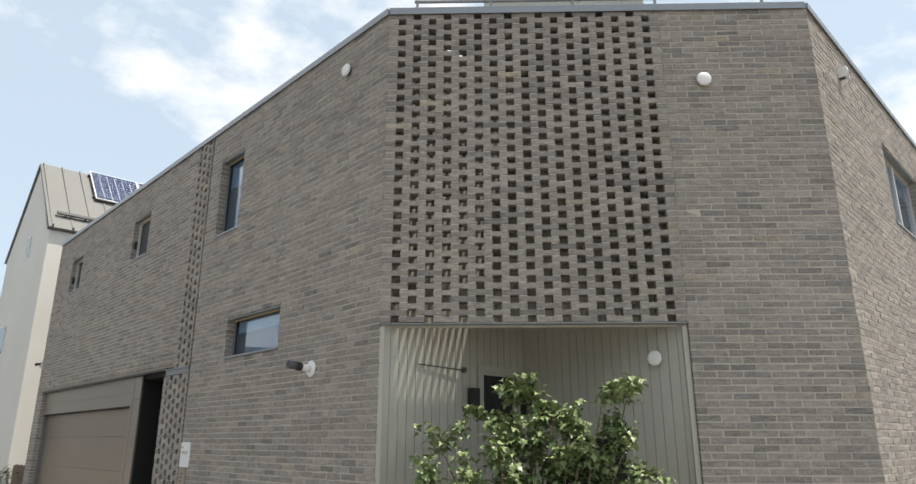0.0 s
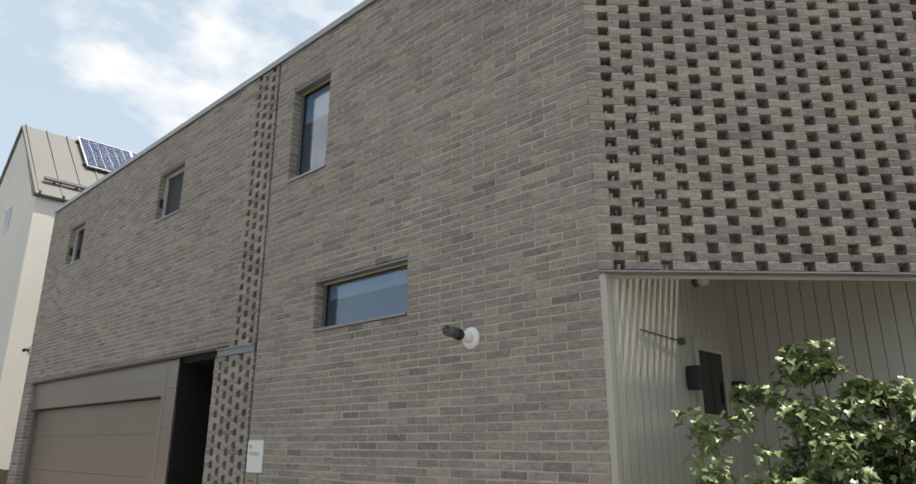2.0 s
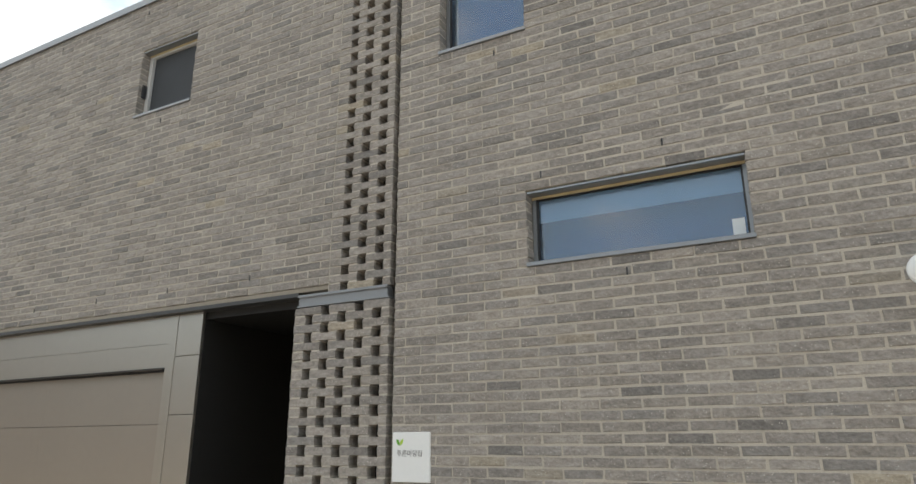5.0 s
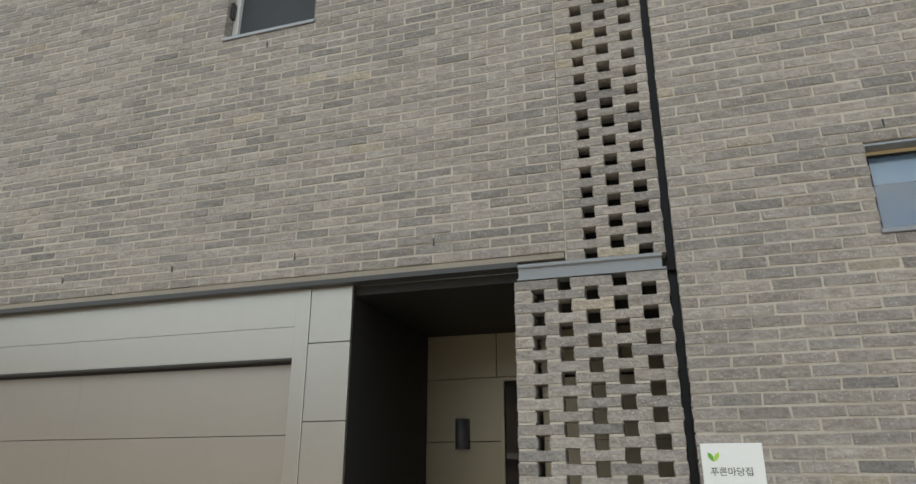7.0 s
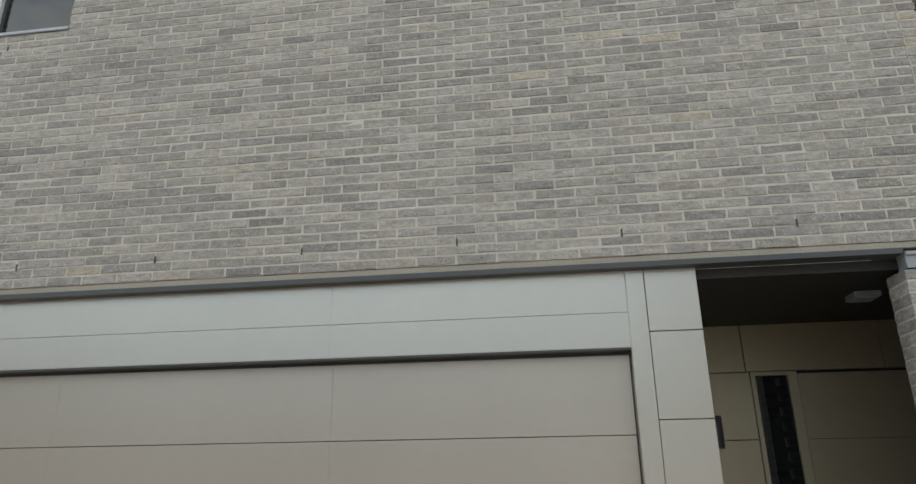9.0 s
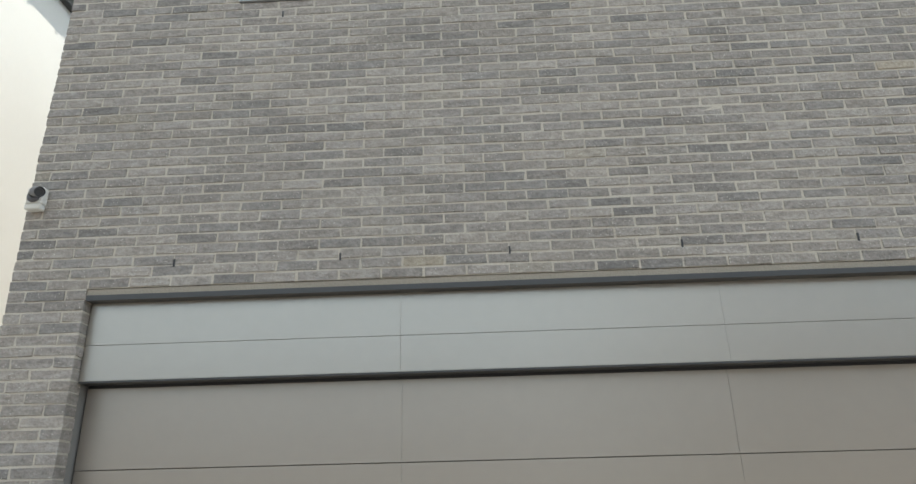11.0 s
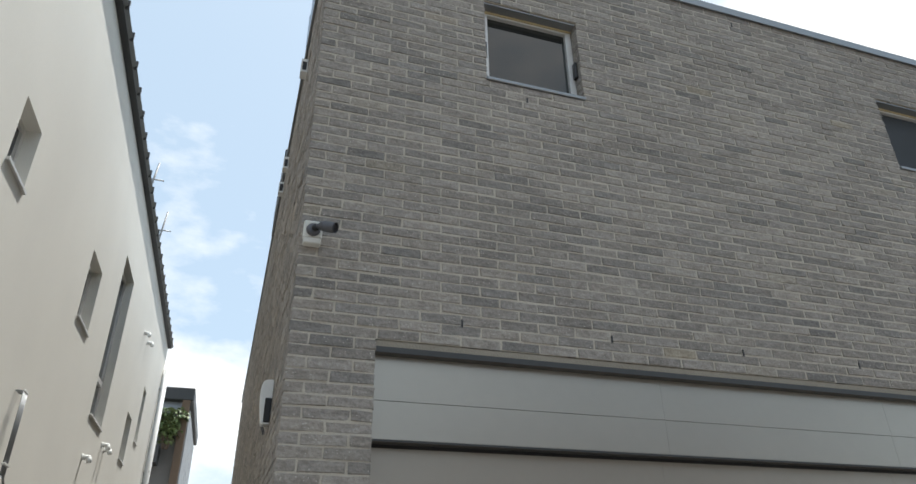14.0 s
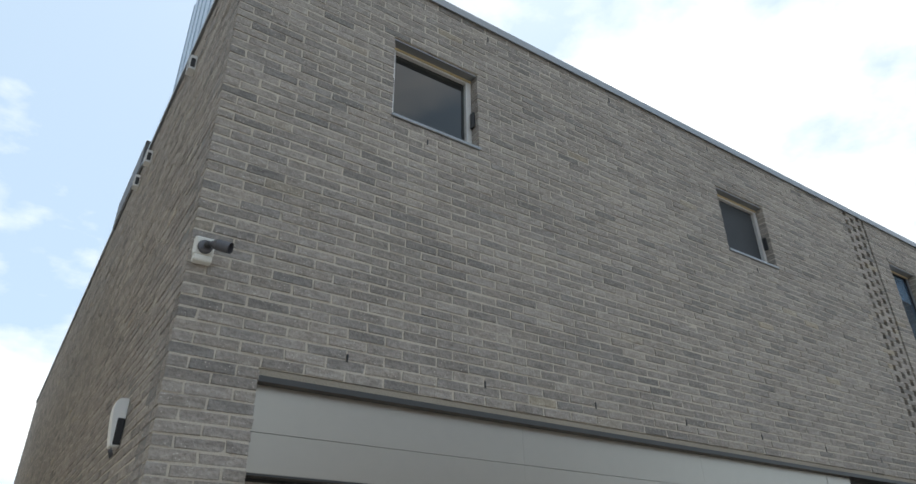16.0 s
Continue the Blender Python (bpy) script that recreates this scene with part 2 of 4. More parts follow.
def brick_verts(w, h, jit):
    """A brick's corner points, its front face slightly smaller and uneven."""
    c = 0.003
    pts = []
    for d, cc in ((0.0, c), (0.003, 0.0), (DEEP, 0.0)):
        for u, z in ((cc, cc), (w - cc, cc), (w - cc, h - cc), (cc, h - cc)):
            k = jit if d < 0.01 else 0.0
            pts.append((u + rng.uniform(-k, k), d + rng.uniform(-k, k) * 0.7, z + rng.uniform(-k, k)))
    return pts


BRICK_FACES = [(0, 1, 2, 3)] + [(4 * k + i, 4 * k + 4 + i, 4 * k + 4 + (i + 1) % 4, 4 * k + (i + 1) % 4) for k in range(2) for i in range(4)] + [(11, 10, 9, 8)]
mesh_store = {}


def brick_mesh(w):
    key = (round(w, 2), rng.randrange(5))
    if key not in mesh_store:
        me = bpy.data.meshes.new("brick")
        me.from_pydata(brick_verts(key[0] - JOINT, COURSE - JOINT, 0.0038), [], BRICK_FACES)
        me.materials.append(BRICK)
        mesh_store[key] = me
    return mesh_store[key]


def bond(u0, u1, z0, z1, holes=(), shift=0.0):
    """Running bond: (u, z, width) of each brick in a field, cut round the openings."""
    out = []
    first, last = round(z0 / COURSE), round(z1 / COURSE)
    for c in range(first, last):
        z = c * COURSE
        mid = z + COURSE / 2
        spans = [(u0, u1)]
        for a, b, c0, c1 in holes:
            if c0 < mid < c1:
                spans = [s for p, q in spans for s in ((p, min(q, a)), (max(p, b), q)) if s[1] - s[0] > 0.02]
        off = shift + (MODULE / 2 if c % 2 else 0.0)
        for p, q in [(p - JOINT / 2, q + JOINT / 2) for p, q in spans]:
            cuts = [p] + [off + k * MODULE for k in range(math.floor((p - off) / MODULE), math.ceil((q - off) / MODULE) + 1) if p + 0.06 < off + k * MODULE < q - 0.06] + [q]
            out += [(a, z, b - a) for a, b in zip(cuts, cuts[1:])]
    return out


def pierced(u0, u1, z0, z1, pitch=0.294, gap=0.07, start=0.0):
    """Pierced bond: bricks with a gap between each pair, half a step on in each next course."""
    out = []
    for c in range(round(z0 / COURSE), round(z1 / COURSE)):
        off = u0 + start + (pitch / 2 if c % 2 else 0.0)
        gaps = [off + k * pitch for k in range(-2, math.ceil((u1 - u0) / pitch) + 2)]
        edge = u0 - JOINT / 2
        for g in gaps:
            if g - gap / 2 > u0 + 0.03 and g + gap / 2 < u1 - 0.03:
                out.append((edge, c * COURSE, g - gap / 2 - edge + JOINT / 2))
                edge = g + gap / 2 - JOINT / 2
        out.append((edge, c * COURSE, u1 + JOINT / 2 - edge))
    return out


pending = []


def brickwork(wall, bricks, near):
    """Notes the bricks of a wall: the 300 round the point near become parts, the rest one joined part. Laid last in the file."""
    pending.append((wall, bricks, near))


def lay_bricks():
    for wall, bricks, near in pending:
        order = sorted(bricks, key=lambda b: (b[0] + b[2] / 2 - near[0]) ** 2 + (b[1] - near[1]) ** 2)
        for u, z, w in order[:300]:
            ob = bpy.data.objects.new("brick", brick_mesh(w))
            scene.collection.objects.link(ob)
            ob.parent = wall
            ob.location = (u + JOINT / 2, rng.uniform(-0.002, 0.001), z + JOINT / 2)
            ob.rotation_euler = (rng.uniform(-0.012, 0.012), rng.uniform(-0.004, 0.004), rng.uniform(-0.006, 0.006))
        vs, fs = [], []
        for u, z, w in order[300:]:
            k, dy = len(vs), rng.uniform(-0.002, 0.001)
            vs += [(a + u + JOINT / 2, b + dy, c + z + JOINT / 2) for a, b, c in brick_verts(w - JOINT, COURSE - JOINT, 0.0038)]
            fs += [tuple(i + k for i in f) for f in BRICK_FACES]
        if vs:
            me = bpy.data.meshes.new("brickwork")
            me.from_pydata(vs, [], fs)
            me.materials.append(BRICK)
            ob = new("brickwork", me)
            ob.parent = wall
            tagged(ob, kind="stuff")


def slab_cells(bm, u0, u1, z0, z1, d0, d1, holes=()):
    """A slab with rectangular openings right through it."""
    us = sorted({u0, u1, *[min(max(v, u0), u1) for h in holes for v in h[:2]]})
    zs = sorted({z0, z1, *[min(max(v, z0), z1) for h in holes for v in h[2:]]})
    for a, b in zip(us, us[1:]):
        run = None
        for c, d in zip(zs, zs[1:]):
            solid = not any(h[0] < (a + b) / 2 < h[1] and h[2] < (c + d) / 2 < h[3] for h in holes)
            if solid:
                run = (run[0], d) if run else (c, d)
            if run and (not solid or d == zs[-1]):
                add_box(bm, a, b, d0, d1, *run)
                run = None
    bmesh.ops.remove_doubles(bm, verts=bm.verts, dist=1e-5)


def brick_wall(name, m, u0, u1, z0, z1, holes, near, label, thick=0.30, shift=0.0, brick_to=None):
    """A brick-faced wall: mortar bed, backing and bricks, with openings. Local axes: u along the wall, y inwards, z up."""
    wall = thing(name, label, "brick wall", m, kind="structure")
    bm = bmesh.new()
    slab_cells(bm, u0 + 0.004, u1 - 0.004, z0, z1, 0.0035, DEEP, [(a - 0.004, b + 0.004, c - 0.004, d + 0.004) for a, b, c, d in holes])
    part("mortar_bed", bm, MORTAR, wall)
    bm = bmesh.new()
    slab_cells(bm, u0 + 0.002, u1 - 0.002, z0, z1 - 0.01, DEEP + 0.002, thick, [(a - 0.002, b + 0.002, c - 0.002, d + 0.002) for a, b, c, d in holes])
    part("backing", bm, BACKING, wall)
    brickwork(wall, bond(u0, u1, z0, z1, holes, shift), near)
    return wall


# ---- the brick house ----
Z0 = 2.96 - 48 * COURSE               # the courses count from here; a garage soffit lies at course 48
FX, FY = -16.56, 3.84                 # outer corner of the long front
TOPC = 101


def zc(c):
    """Height of a course within a wall."""
    return c * COURSE


FRONT = pose(FX, FY, Z0)
CHAMFER = pose(-4.72, FY, Z0, 0, 0, 45)
EAST = pose(-1.735, 6.825, Z0, 0, 0, 92.3)
WEST = pose(FX, 18.6, Z0, 0, 0, -90)


def fu(x):
    """Along the front wall from its outer corner."""
    return x - FX


WIN_A = (fu(-7.80), fu(-6.515), zc(48), zc(56))
WIN_B = (fu(-8.43), fu(-7.77), zc(75), zc(93))
WIN_C = (fu(-11.80), fu(-11.04), zc(80), zc(92))
WIN_D = (fu(-15.445), fu(-14.715), zc(80), zc(92))
GARAGE = (fu(-16.12), fu(-8.81), -1.0, zc(49))

wall_garage = brick_wall("wall_north", FRONT, 0.0, fu(-9.338), 0.0, zc(TOPC), [WIN_C, WIN_D, GARAGE], (fu(-12.0), zc(51)),
                         "long grey brick wall over the garage with two small windows", shift=0.0965)
wall_living = brick_wall("wall_north_living", FRONT, fu(-8.765), fu(-4.72), 0.0, zc(TOPC), [WIN_A, WIN_B], (fu(-6.9), zc(44)),
                         "grey running-bond brick wall with one upright and one low window", shift=0.146)
wall_cham = brick_wall("wall_chamfer", CHAMFER, 2.742, 4.22, 0.0, zc(TOPC), [], (3.3, zc(55)),
                       "grey brick wall across the cut corner beside the pierced screen", shift=0.06)
WIN_E = (2.42, 4.25, zc(73), zc(90))
wall_east = brick_wall("wall_east", EAST, 0.0, 9.0, 0.0, zc(TOPC), [WIN_E], (0.8, zc(60)),
                       "sunlit grey brick side wall with an aluminium window", shift=0.02)
wall_west = brick_wall("wall_west", WEST, 0.0, 14.65, 0.0, zc(TOPC), [], (14.2, zc(52)),
                       "long grey brick side wall along the alley", shift=0.1)


def pierced_screen(name, m, u0, u1, c0, c1, near, label, start, pitch=0.294, gap=0.07):
    wall = thing(name, label, "brick screen", m, kind="structure")
    bm = bmesh.new()
    laid = pierced(u0, u1, zc(c0), zc(c1), pitch, gap, start)
    rows = {}
    for u, z, w in laid:
        rows.setdefault(round(z / COURSE), []).append((u, u + w))
    for c in range(c0 + 1, c1):
        for a, b in rows[c]:
            for p, q in rows[c - 1]:
                lo, hi = max(a, p) + 0.008, min(b, q) - 0.008
                if hi - lo > 0.01:
                    add_box(bm, lo, hi, 0.004, DEEP - 0.004, zc(c) - JOINT / 2 - 0.001, zc(c) + JOINT / 2 + 0.001)
    part("mortar_bed", bm, MORTAR, wall)
    brickwork(wall, laid, near)
    return wall


pierced_screen("screen_upper", FRONT, fu(-9.331), fu(-8.81), 48, TOPC, (fu(-9.1), zc(55)), "narrow pierced grey brick strip with square holes", 0.131)
LOWER = pose(FX, FY, 2.874 - 46 * 0.064) @ Matrix.Diagonal((1, 1, 0.064 / COURSE, 1))   # its courses are a little taller
pierced_screen("screen_lower", LOWER, fu(-9.63), fu(-8.81), 2, 46, (fu(-9.2), zc(40)), "pierced grey brick screen beside the entrance recess", 0.130)
ret = thing("screen_return", "brick end return of the pierced screen", "brick screen", LOWER @ pose(0, 0.102, 0), kind="structure")
part("mortar_bed", box(fu(-9.626), fu(-9.535), 0.0, DEEP, zc(2), zc(46)), MORTAR, ret)
brickwork(ret, [(fu(-9.63) - JOINT / 2, zc(k), 0.10 + JOINT) for k in range(2, 46)], (fu(-9.6), zc(40)))
pierced_screen("screen_corner", CHAMFER, 0.002, 2.735, 49, TOPC, (1.3, zc(62)), "large pierced brick screen across the cut corner", 0.292, 0.308, 0.076)

# roof deck and coping
roof = thing("roof", "flat grey roof deck behind the parapet", "roof", kind="structure")
bm = box(FX + 0.3, -4.9, FY + 0.3, 15.7, 5.85, 5.95)
add_box(bm, -4.9, -2.45, 6.7, 15.7, 5.85, 5.95)
part("deck", bm, COPING, roof)


def coping(name, m, u0, u1, label, deep=0.33):
    c = thing(name, label, "coping", m, kind="structure")
    bm = box(u0, u1, -0.022, deep, zc(TOPC) + 0.001, zc(TOPC) + 0.068, bevel=0.004)
    part("cap", bm, COPING, c)
    bm = box(u0, u1, -0.024, -0.014, zc(TOPC) - 0.012, zc(TOPC) + 0.045)
    part("drip_edge", bm, COPING, c)


coping("coping_north", FRONT, -0.02, fu(-4.72) + 0.008, "folded grey metal coping along the front parapet")
coping("coping_screen", CHAMFER, 0.012, 2.738, "narrow folded grey metal coping over the pierced screen", 0.115)
coping("coping_chamfer", CHAMFER, 2.739, 4.21, "folded grey metal coping over the cut corner")
coping("coping_east", EAST, 0.01, 9.0, "folded grey metal coping along the side parapet")
coping("coping_west", WEST, 0.0, 14.44, "folded grey metal coping along the alley parapet")


# windows
def window(name, m, hole, label, sill=0.03, deep=0.10, border=0.032, bars=(), glass=None, blind=0.0, openers=False, metal=None):
    """A framed window set back in its opening, with sill and panes. bars: where mullions stand, as shares of the width."""
    a, b, c, d = hole
    w = thing(name, label, "window", m, kind="structure")
    bm = bmesh.new()
    slab_cells(bm, a + 0.003, b - 0.003, c + 0.003, d - 0.003, deep, deep + 0.07, [(a + border, b - border, c + border, d - border)])
    part("window_frame", bm, metal or ALU, w)
    edges = [a + border, *[a + (b - a) * s for s in bars], b - border]
    for s in edges[1:-1]:
        part("mullion", box(s - 0.022, s + 0.022, deep - 0.004, deep + 0.066, c + border, d - border, bevel=0.003), ALU, w)
    for p, q in zip(edges, edges[1:]):
        part("pane", box(p - 0.006, q + 0.006, deep + 0.03, deep + 0.045, c + border - 0.006, d - border + 0.006), glass or GLASS, w)
    if metal:
        bm = bmesh.new()
        slab_cells(bm, a + border - 0.002, b - border + 0.002, c + border - 0.002, d - border + 0.002, deep + 0.012, deep + 0.029, [(a + border + 0.012, b - border - 0.012, c + border + 0.012, d - border - 0.012)])
        part("gasket", bm, BLACK, w, "black rubber gasket")
    if sill:
        part("window_sill", box(a - 0.006, b + 0.006, -0.014, deep - 0.002, c - 0.002, c + sill - 0.006, bevel=0.003), COPING, w)
    part("head_trim", box(a + 0.002, b - 0.002, 0.012, deep - 0.002, d - 0.016, d - 0.004), COPING, w)
    # close backing: blue stands in for mirrored sky, near-black for the unlit room
    part("room_back", box(a - 0.05, b + 0.05, deep + 0.22, deep + 0.25, c - 0.05, d + 0.05), SKY_BACKING if blind else DARK_PANEL_SHADE, w)
    if blind:
        part("roller_blind", box(a + border, b - border, deep + 0.06, deep + 0.063, d - blind * (d - c), d - border), CLOTH, w, "pale roller blind partly lowered")
    if openers:
        for x0, x1 in ((a + 0.002, a + 0.022), (b - 0.022, b - 0.002)):
            part("stay_arm", box(x0, x1, 0.035, deep - 0.004, c + 0.24, c + 0.38, bevel=0.004), BLACK, w, "black window stay")
    part("seal", box(a + 0.003, b - 0.003, deep - 0.008, deep - 0.001, d - 0.034, d - 0.017), YELLOW, w)
    return w


win_a = window("window_1", FRONT, WIN_A, "low wide fixed window in the brick wall", blind=0.36, metal=COPING, border=0.026)
window("window_2", FRONT, WIN_B, "tall upright fixed window in the brick wall", blind=0.34, metal=COPING, border=0.026)
window("window_3", FRONT, WIN_C, "small square tilting window with a dark screen", glass=SCREEN, openers=True, border=0.05, deep=0.085)
window("window_4", FRONT, WIN_D, "small square tilting window, slightly open", glass=DARK_GLASS, openers=True, border=0.05, deep=0.085)
window("window_5", EAST, WIN_E, "wide two-part window in the sunlit side wall", bars=(0.5,), blind=0.3)

part("sticker", box(WIN_A[1] - 0.115, WIN_A[1] - 0.05, 0.126, 0.129, WIN_A[2] + 0.05, WIN_A[2] + 0.155), CLOTH, win_a, "pale maker's sticker on the glass")

# lintel angle over garage and entrance, steel plate over the lower screen
trim = thing("trim", "dark folded steel lintel over garage and entrance", "lintel", kind="structure")
part("lintel", box(-16.118, -9.61, FY + 0.004, FY + 0.11, 2.958, 2.988), DARK_STEEL, trim)
part("lintel_plate", box(-9.61, -8.82, FY + 0.104, FY + 0.2, 2.958, 2.988), DARK_STEEL, trim)
part("bedding_strip", box(-16.118, -9.345, FY + 0.007, FY + 0.10, 2.9885, 3.0205), BEDDING, trim, "tan mortar bedding under the bricks")
beam = thing("beam", "grey steel plate between the two pierced screens", "beam", kind="structure")
part("web", box(-9.605, -8.835, FY + 0.010, FY + 0.10, 2.886, 2.946), STEEL, beam)
part("flange", box(-9.61, -8.815, FY - 0.004, FY + 0.10, 2.876, 2.886), STEEL, beam)
part("flange", box(-9.607, -8.83, FY - 0.006, FY + 0.10, 2.946, 2.9665, bevel=0.003), STEEL, beam)

# vertical joint with a black strip set deep in it
joint = thing("joint", "black vertical movement joint between the brick bays", "joint", kind="structure")
part("back_strip", box(-8.808, -8.767, FY + 0.16, FY + 0.25, 0.0, 6.2), BLACK, joint)
part("seam_filler", box(-9.3375, -9.3315, FY + 0.002, FY + 0.09, 2.97, 6.2), MORTAR, joint)
# near-black sheet stands in for shade behind the pierced strip's holes
part("cavity_back", box(-9.6, -8.6, FY + 0.36, FY + 0.38, 2.97, 6.19), DARK_PANEL_SHADE, joint)

# ---- garage and entrance ----
fascia = thing("garage_fascia", "taupe metal panels above the garage door", "fascia", kind="structure")
FPY = 3.905
for x0, x1 in zip([-16.115, -14.40, -12.70], [-14.4005, -12.7005, -11.03]):
    for z0, z1 in ((2.7235, 2.957), (2.531, 2.7215)):
        part("panel", box(x0, x1, FPY, FPY + 0.03, z0, z1, bevel=0.0007), PANEL, fascia)
part("backing", box(-16.11, -11.035, FPY + 0.031, FPY + 0.05, 2.53, 2.95), DARK_STEEL, fascia)
part("return", box(-16.115, -11.03, FPY + 0.001, FPY + 0.085, 2.521, 2.530), DARK_STEEL, fascia)
door = thing("garage_door", "closed taupe sectional garage door", "garage door", kind="structure")
for z0, z1 in ((0.02, 0.52), (0.524, 1.04), (1.044, 1.56), (1.564, 2.082), (2.086, 2.505)):
    for x0, x1 in zip([-16.11, -14.40, -12.70], [-14.4008, -12.7008, -11.036]):
        part("panel", box(x0, x1, FPY + 0.09, FPY + 0.13, z0, z1, bevel=0.0008), DOORPANEL, door)
part("core", box(-16.11, -11.03, FPY + 0.12, FPY + 0.16, 0.0, 2.6), DARK_PANEL_SHADE, door)
# black strip drawn in for the shadow gap above the door
part("top_brush", box(-16.11, -11.036, FPY + 0.096, FPY + 0.11, 2.505, 2.56), BLACK, door, "black strip standing in for the shadow in the head gap")
post = thing("garage_post", "taupe metal clad post between garage and entrance", "post", kind="structure")
part("edge_trim", box(-11.03, -10.93, FPY - 0.004, FPY + 0.2, 0.0, 2.957, bevel=0.003), PANEL, post)
for z0, z1 in ((0.0, 0.70), (0.704, 1.41), (1.414, 2.15), (2.154, 2.61), (2.614, 2.957)):
    part("panel", box(-10.927, -10.65, FPY, FPY + 0.03, z0, z1, bevel=0.002), PANEL, post)
recess = thing("entrance_recess", "deep entrance recess lined with metal panels", "entrance", kind="structure")
EBY = 5.27
part("side_panel", box(-10.928, -10.653, FPY + 0.032, EBY, 0.0, 2.899), DARK_PANEL_SHADE, recess)
part("ceiling_panel", box(-10.93, -8.4, FY + 0.111, EBY + 0.3, 2.90, 2.957), DARK_PANEL_SHADE, recess)
for x0, x1 in ((-10.652, -10.102), (-10.098, -9.18), (-9.176, -8.40)):
    part("panel", box(x0, x1, EBY, EBY + 0.04, 2.565, 2.898, bevel=0.002), ENTRY, recess)
for z0, z1 in ((0.0, 0.8), (0.804, 1.45), (1.454, 2.10), (2.104, 2.561)):
    part("panel", box(-10.652, -10.077, EBY, EBY + 0.04, z0, z1, bevel=0.002), ENTRY, recess)
part("back_wall", box(-10.7, -8.3, EBY + 0.05, EBY + 0.15, 0.0, 2.93), DARK_PANEL_SHADE, recess)
part("end_wall", box(-8.60, -8.45, FPY, EBY + 0.1, 0.0, 2.9), DARK_PANEL_SHADE, recess)
edoor = thing("door_1", "dark front door with a tall glass sidelight", "door", kind="structure")
part("leaf", box(-9.76, -8.62, EBY + 0.004, EBY + 0.045, 0.02, 2.545, bevel=0.003), ENTRY, edoor, "taupe metal door leaf")
part("leaf_seam", box(-9.745, -8.64, EBY + 0.002, EBY + 0.006, 2.10, 2.104), DARK_STEEL, edoor)
side = part("sidelight", box(-10.045, -9.828, EBY + 0.012, EBY + 0.027, 0.05, 2.535), DARK_GLASS, edoor, "tall narrow pane")
bm = bmesh.new()
slab_cells(bm, -10.075, -9.765, 0.02, 2.56, EBY - 0.012, EBY + 0.048, [(-10.045, -9.828, 0.05, 2.535)])
part("door_frame", bm, ENTRY, edoor)

# ---- corner void behind the pierced screen ----
PX, PY = -4.712, 5.80
void_l = thing("siding_west", "white metal siding with narrow vertical ribs, striped by sun", "siding", kind="structure")
void_r = thing("siding_south", "white metal siding with narrow vertical ribs in the porch", "siding", kind="structure")
for k in range(20):
    y0 = FY + 0.035 + k * 0.1
    if y0 < PY:
        part("board", box(PX - 0.03, PX, y0, min(y0 + 0.094, PY), 0.0, 6.1), SIDING, void_l)
part("backing", box(PX - 0.2, PX - 0.012, FY + 0.32, PY + 0.3, 0.0, 6.15), SIDING, void_l)
for k in range(19):
    x0 = PX + k * 0.1
    part("board", box(x0, x0 + 0.094, PY, PY + 0.03, 0.0, 6.1), SIDING, void_r)
part("backing", box(PX - 0.02, -2.75, PY + 0.012, PY + 0.2, 0.0, 6.15), SIDING, void_r)
sf = thing("screen_seam", "pale mortar seam beside the pierced screen", "joint", CHAMFER, kind="structure")
part("filler", box(2.736, 2.741, 0.002, 0.09, zc(49), zc(TOPC)), MORTAR, sf)
lin = thing("screen_lintel", "steel angle that carries the pierced screen", "lintel", CHAMFER, kind="structure")
part("angle", box(0.0, 2.74, 0.008, 0.11, zc(49) - 0.008, zc(49) + 0.002), COPING, lin)
part("lip", box(0.0, 2.74, 0.10, 0.108, zc(49) - 0.03, zc(49) - 0.006), SIDING, lin)
jambs = thing("porch_jambs", "white metal jamb trims of the porch opening", "trim", CHAMFER, kind="structure")
part("jamb", box(0.0, 0.05, 0.012, 0.06, 0.0, zc(49) - 0.03), SIDING, jambs)
part("jamb", box(2.695, 2.738, 0.03, 0.10, 0.0, zc(49) - 0.03), SIDING, jambs)
perg = thing("pergola", "row of slats over the open corner void", "pergola", kind="structure")
for k in range(22):
    y0 = FY + 0.19 + k * 0.084
    part("slat", box(PX, min(-2.9, PX - 0.12 + (y0 - FY)), y0, y0 + 0.044, 6.16, 6.20), DARK_STEEL, perg)
for x0 in (PX + 0.72, PX + 1.02):
    part("bearer", box(x0, x0 + 0.05, x0 + 8.56 + 0.16, PY, 6.10, 6.158), DARK_STEEL, perg)
# unseen slab, added to cut the skylight that reaches the porch walls
cover = thing("void_light_blocker", "unseen slab added to keep skylight off the void's walls", "roof", kind="structure")
bm = bmesh.new()
ring = [(PX + 1.1, PY + 0.2), (PX + 1.1, PX + 1.1 + 8.56 + 0.2), (-2.95, -2.95 + 8.56 + 0.17), (-2.95, PY + 0.2)]
lo = [bm.verts.new((x, y, 6.08)) for x, y in ring]
hi = [bm.verts.new((x, y, 6.16)) for x, y in ring]
bm.faces.new(lo)
bm.faces.new(hi)
for k in range(4):
    bm.faces.new((lo[k], lo[(k + 1) % 4], hi[(k + 1) % 4], hi[k]))
bmesh.ops.recalc_face_normals(bm, faces=bm.faces)
part("deck", bm, BACKING, cover)

# ---- neighbouring white house ----
NX, NY = -18.41, 3.9
nh = thing("neighbour_house", "cream rendered gabled house with a zinc standing-seam roof", "house")
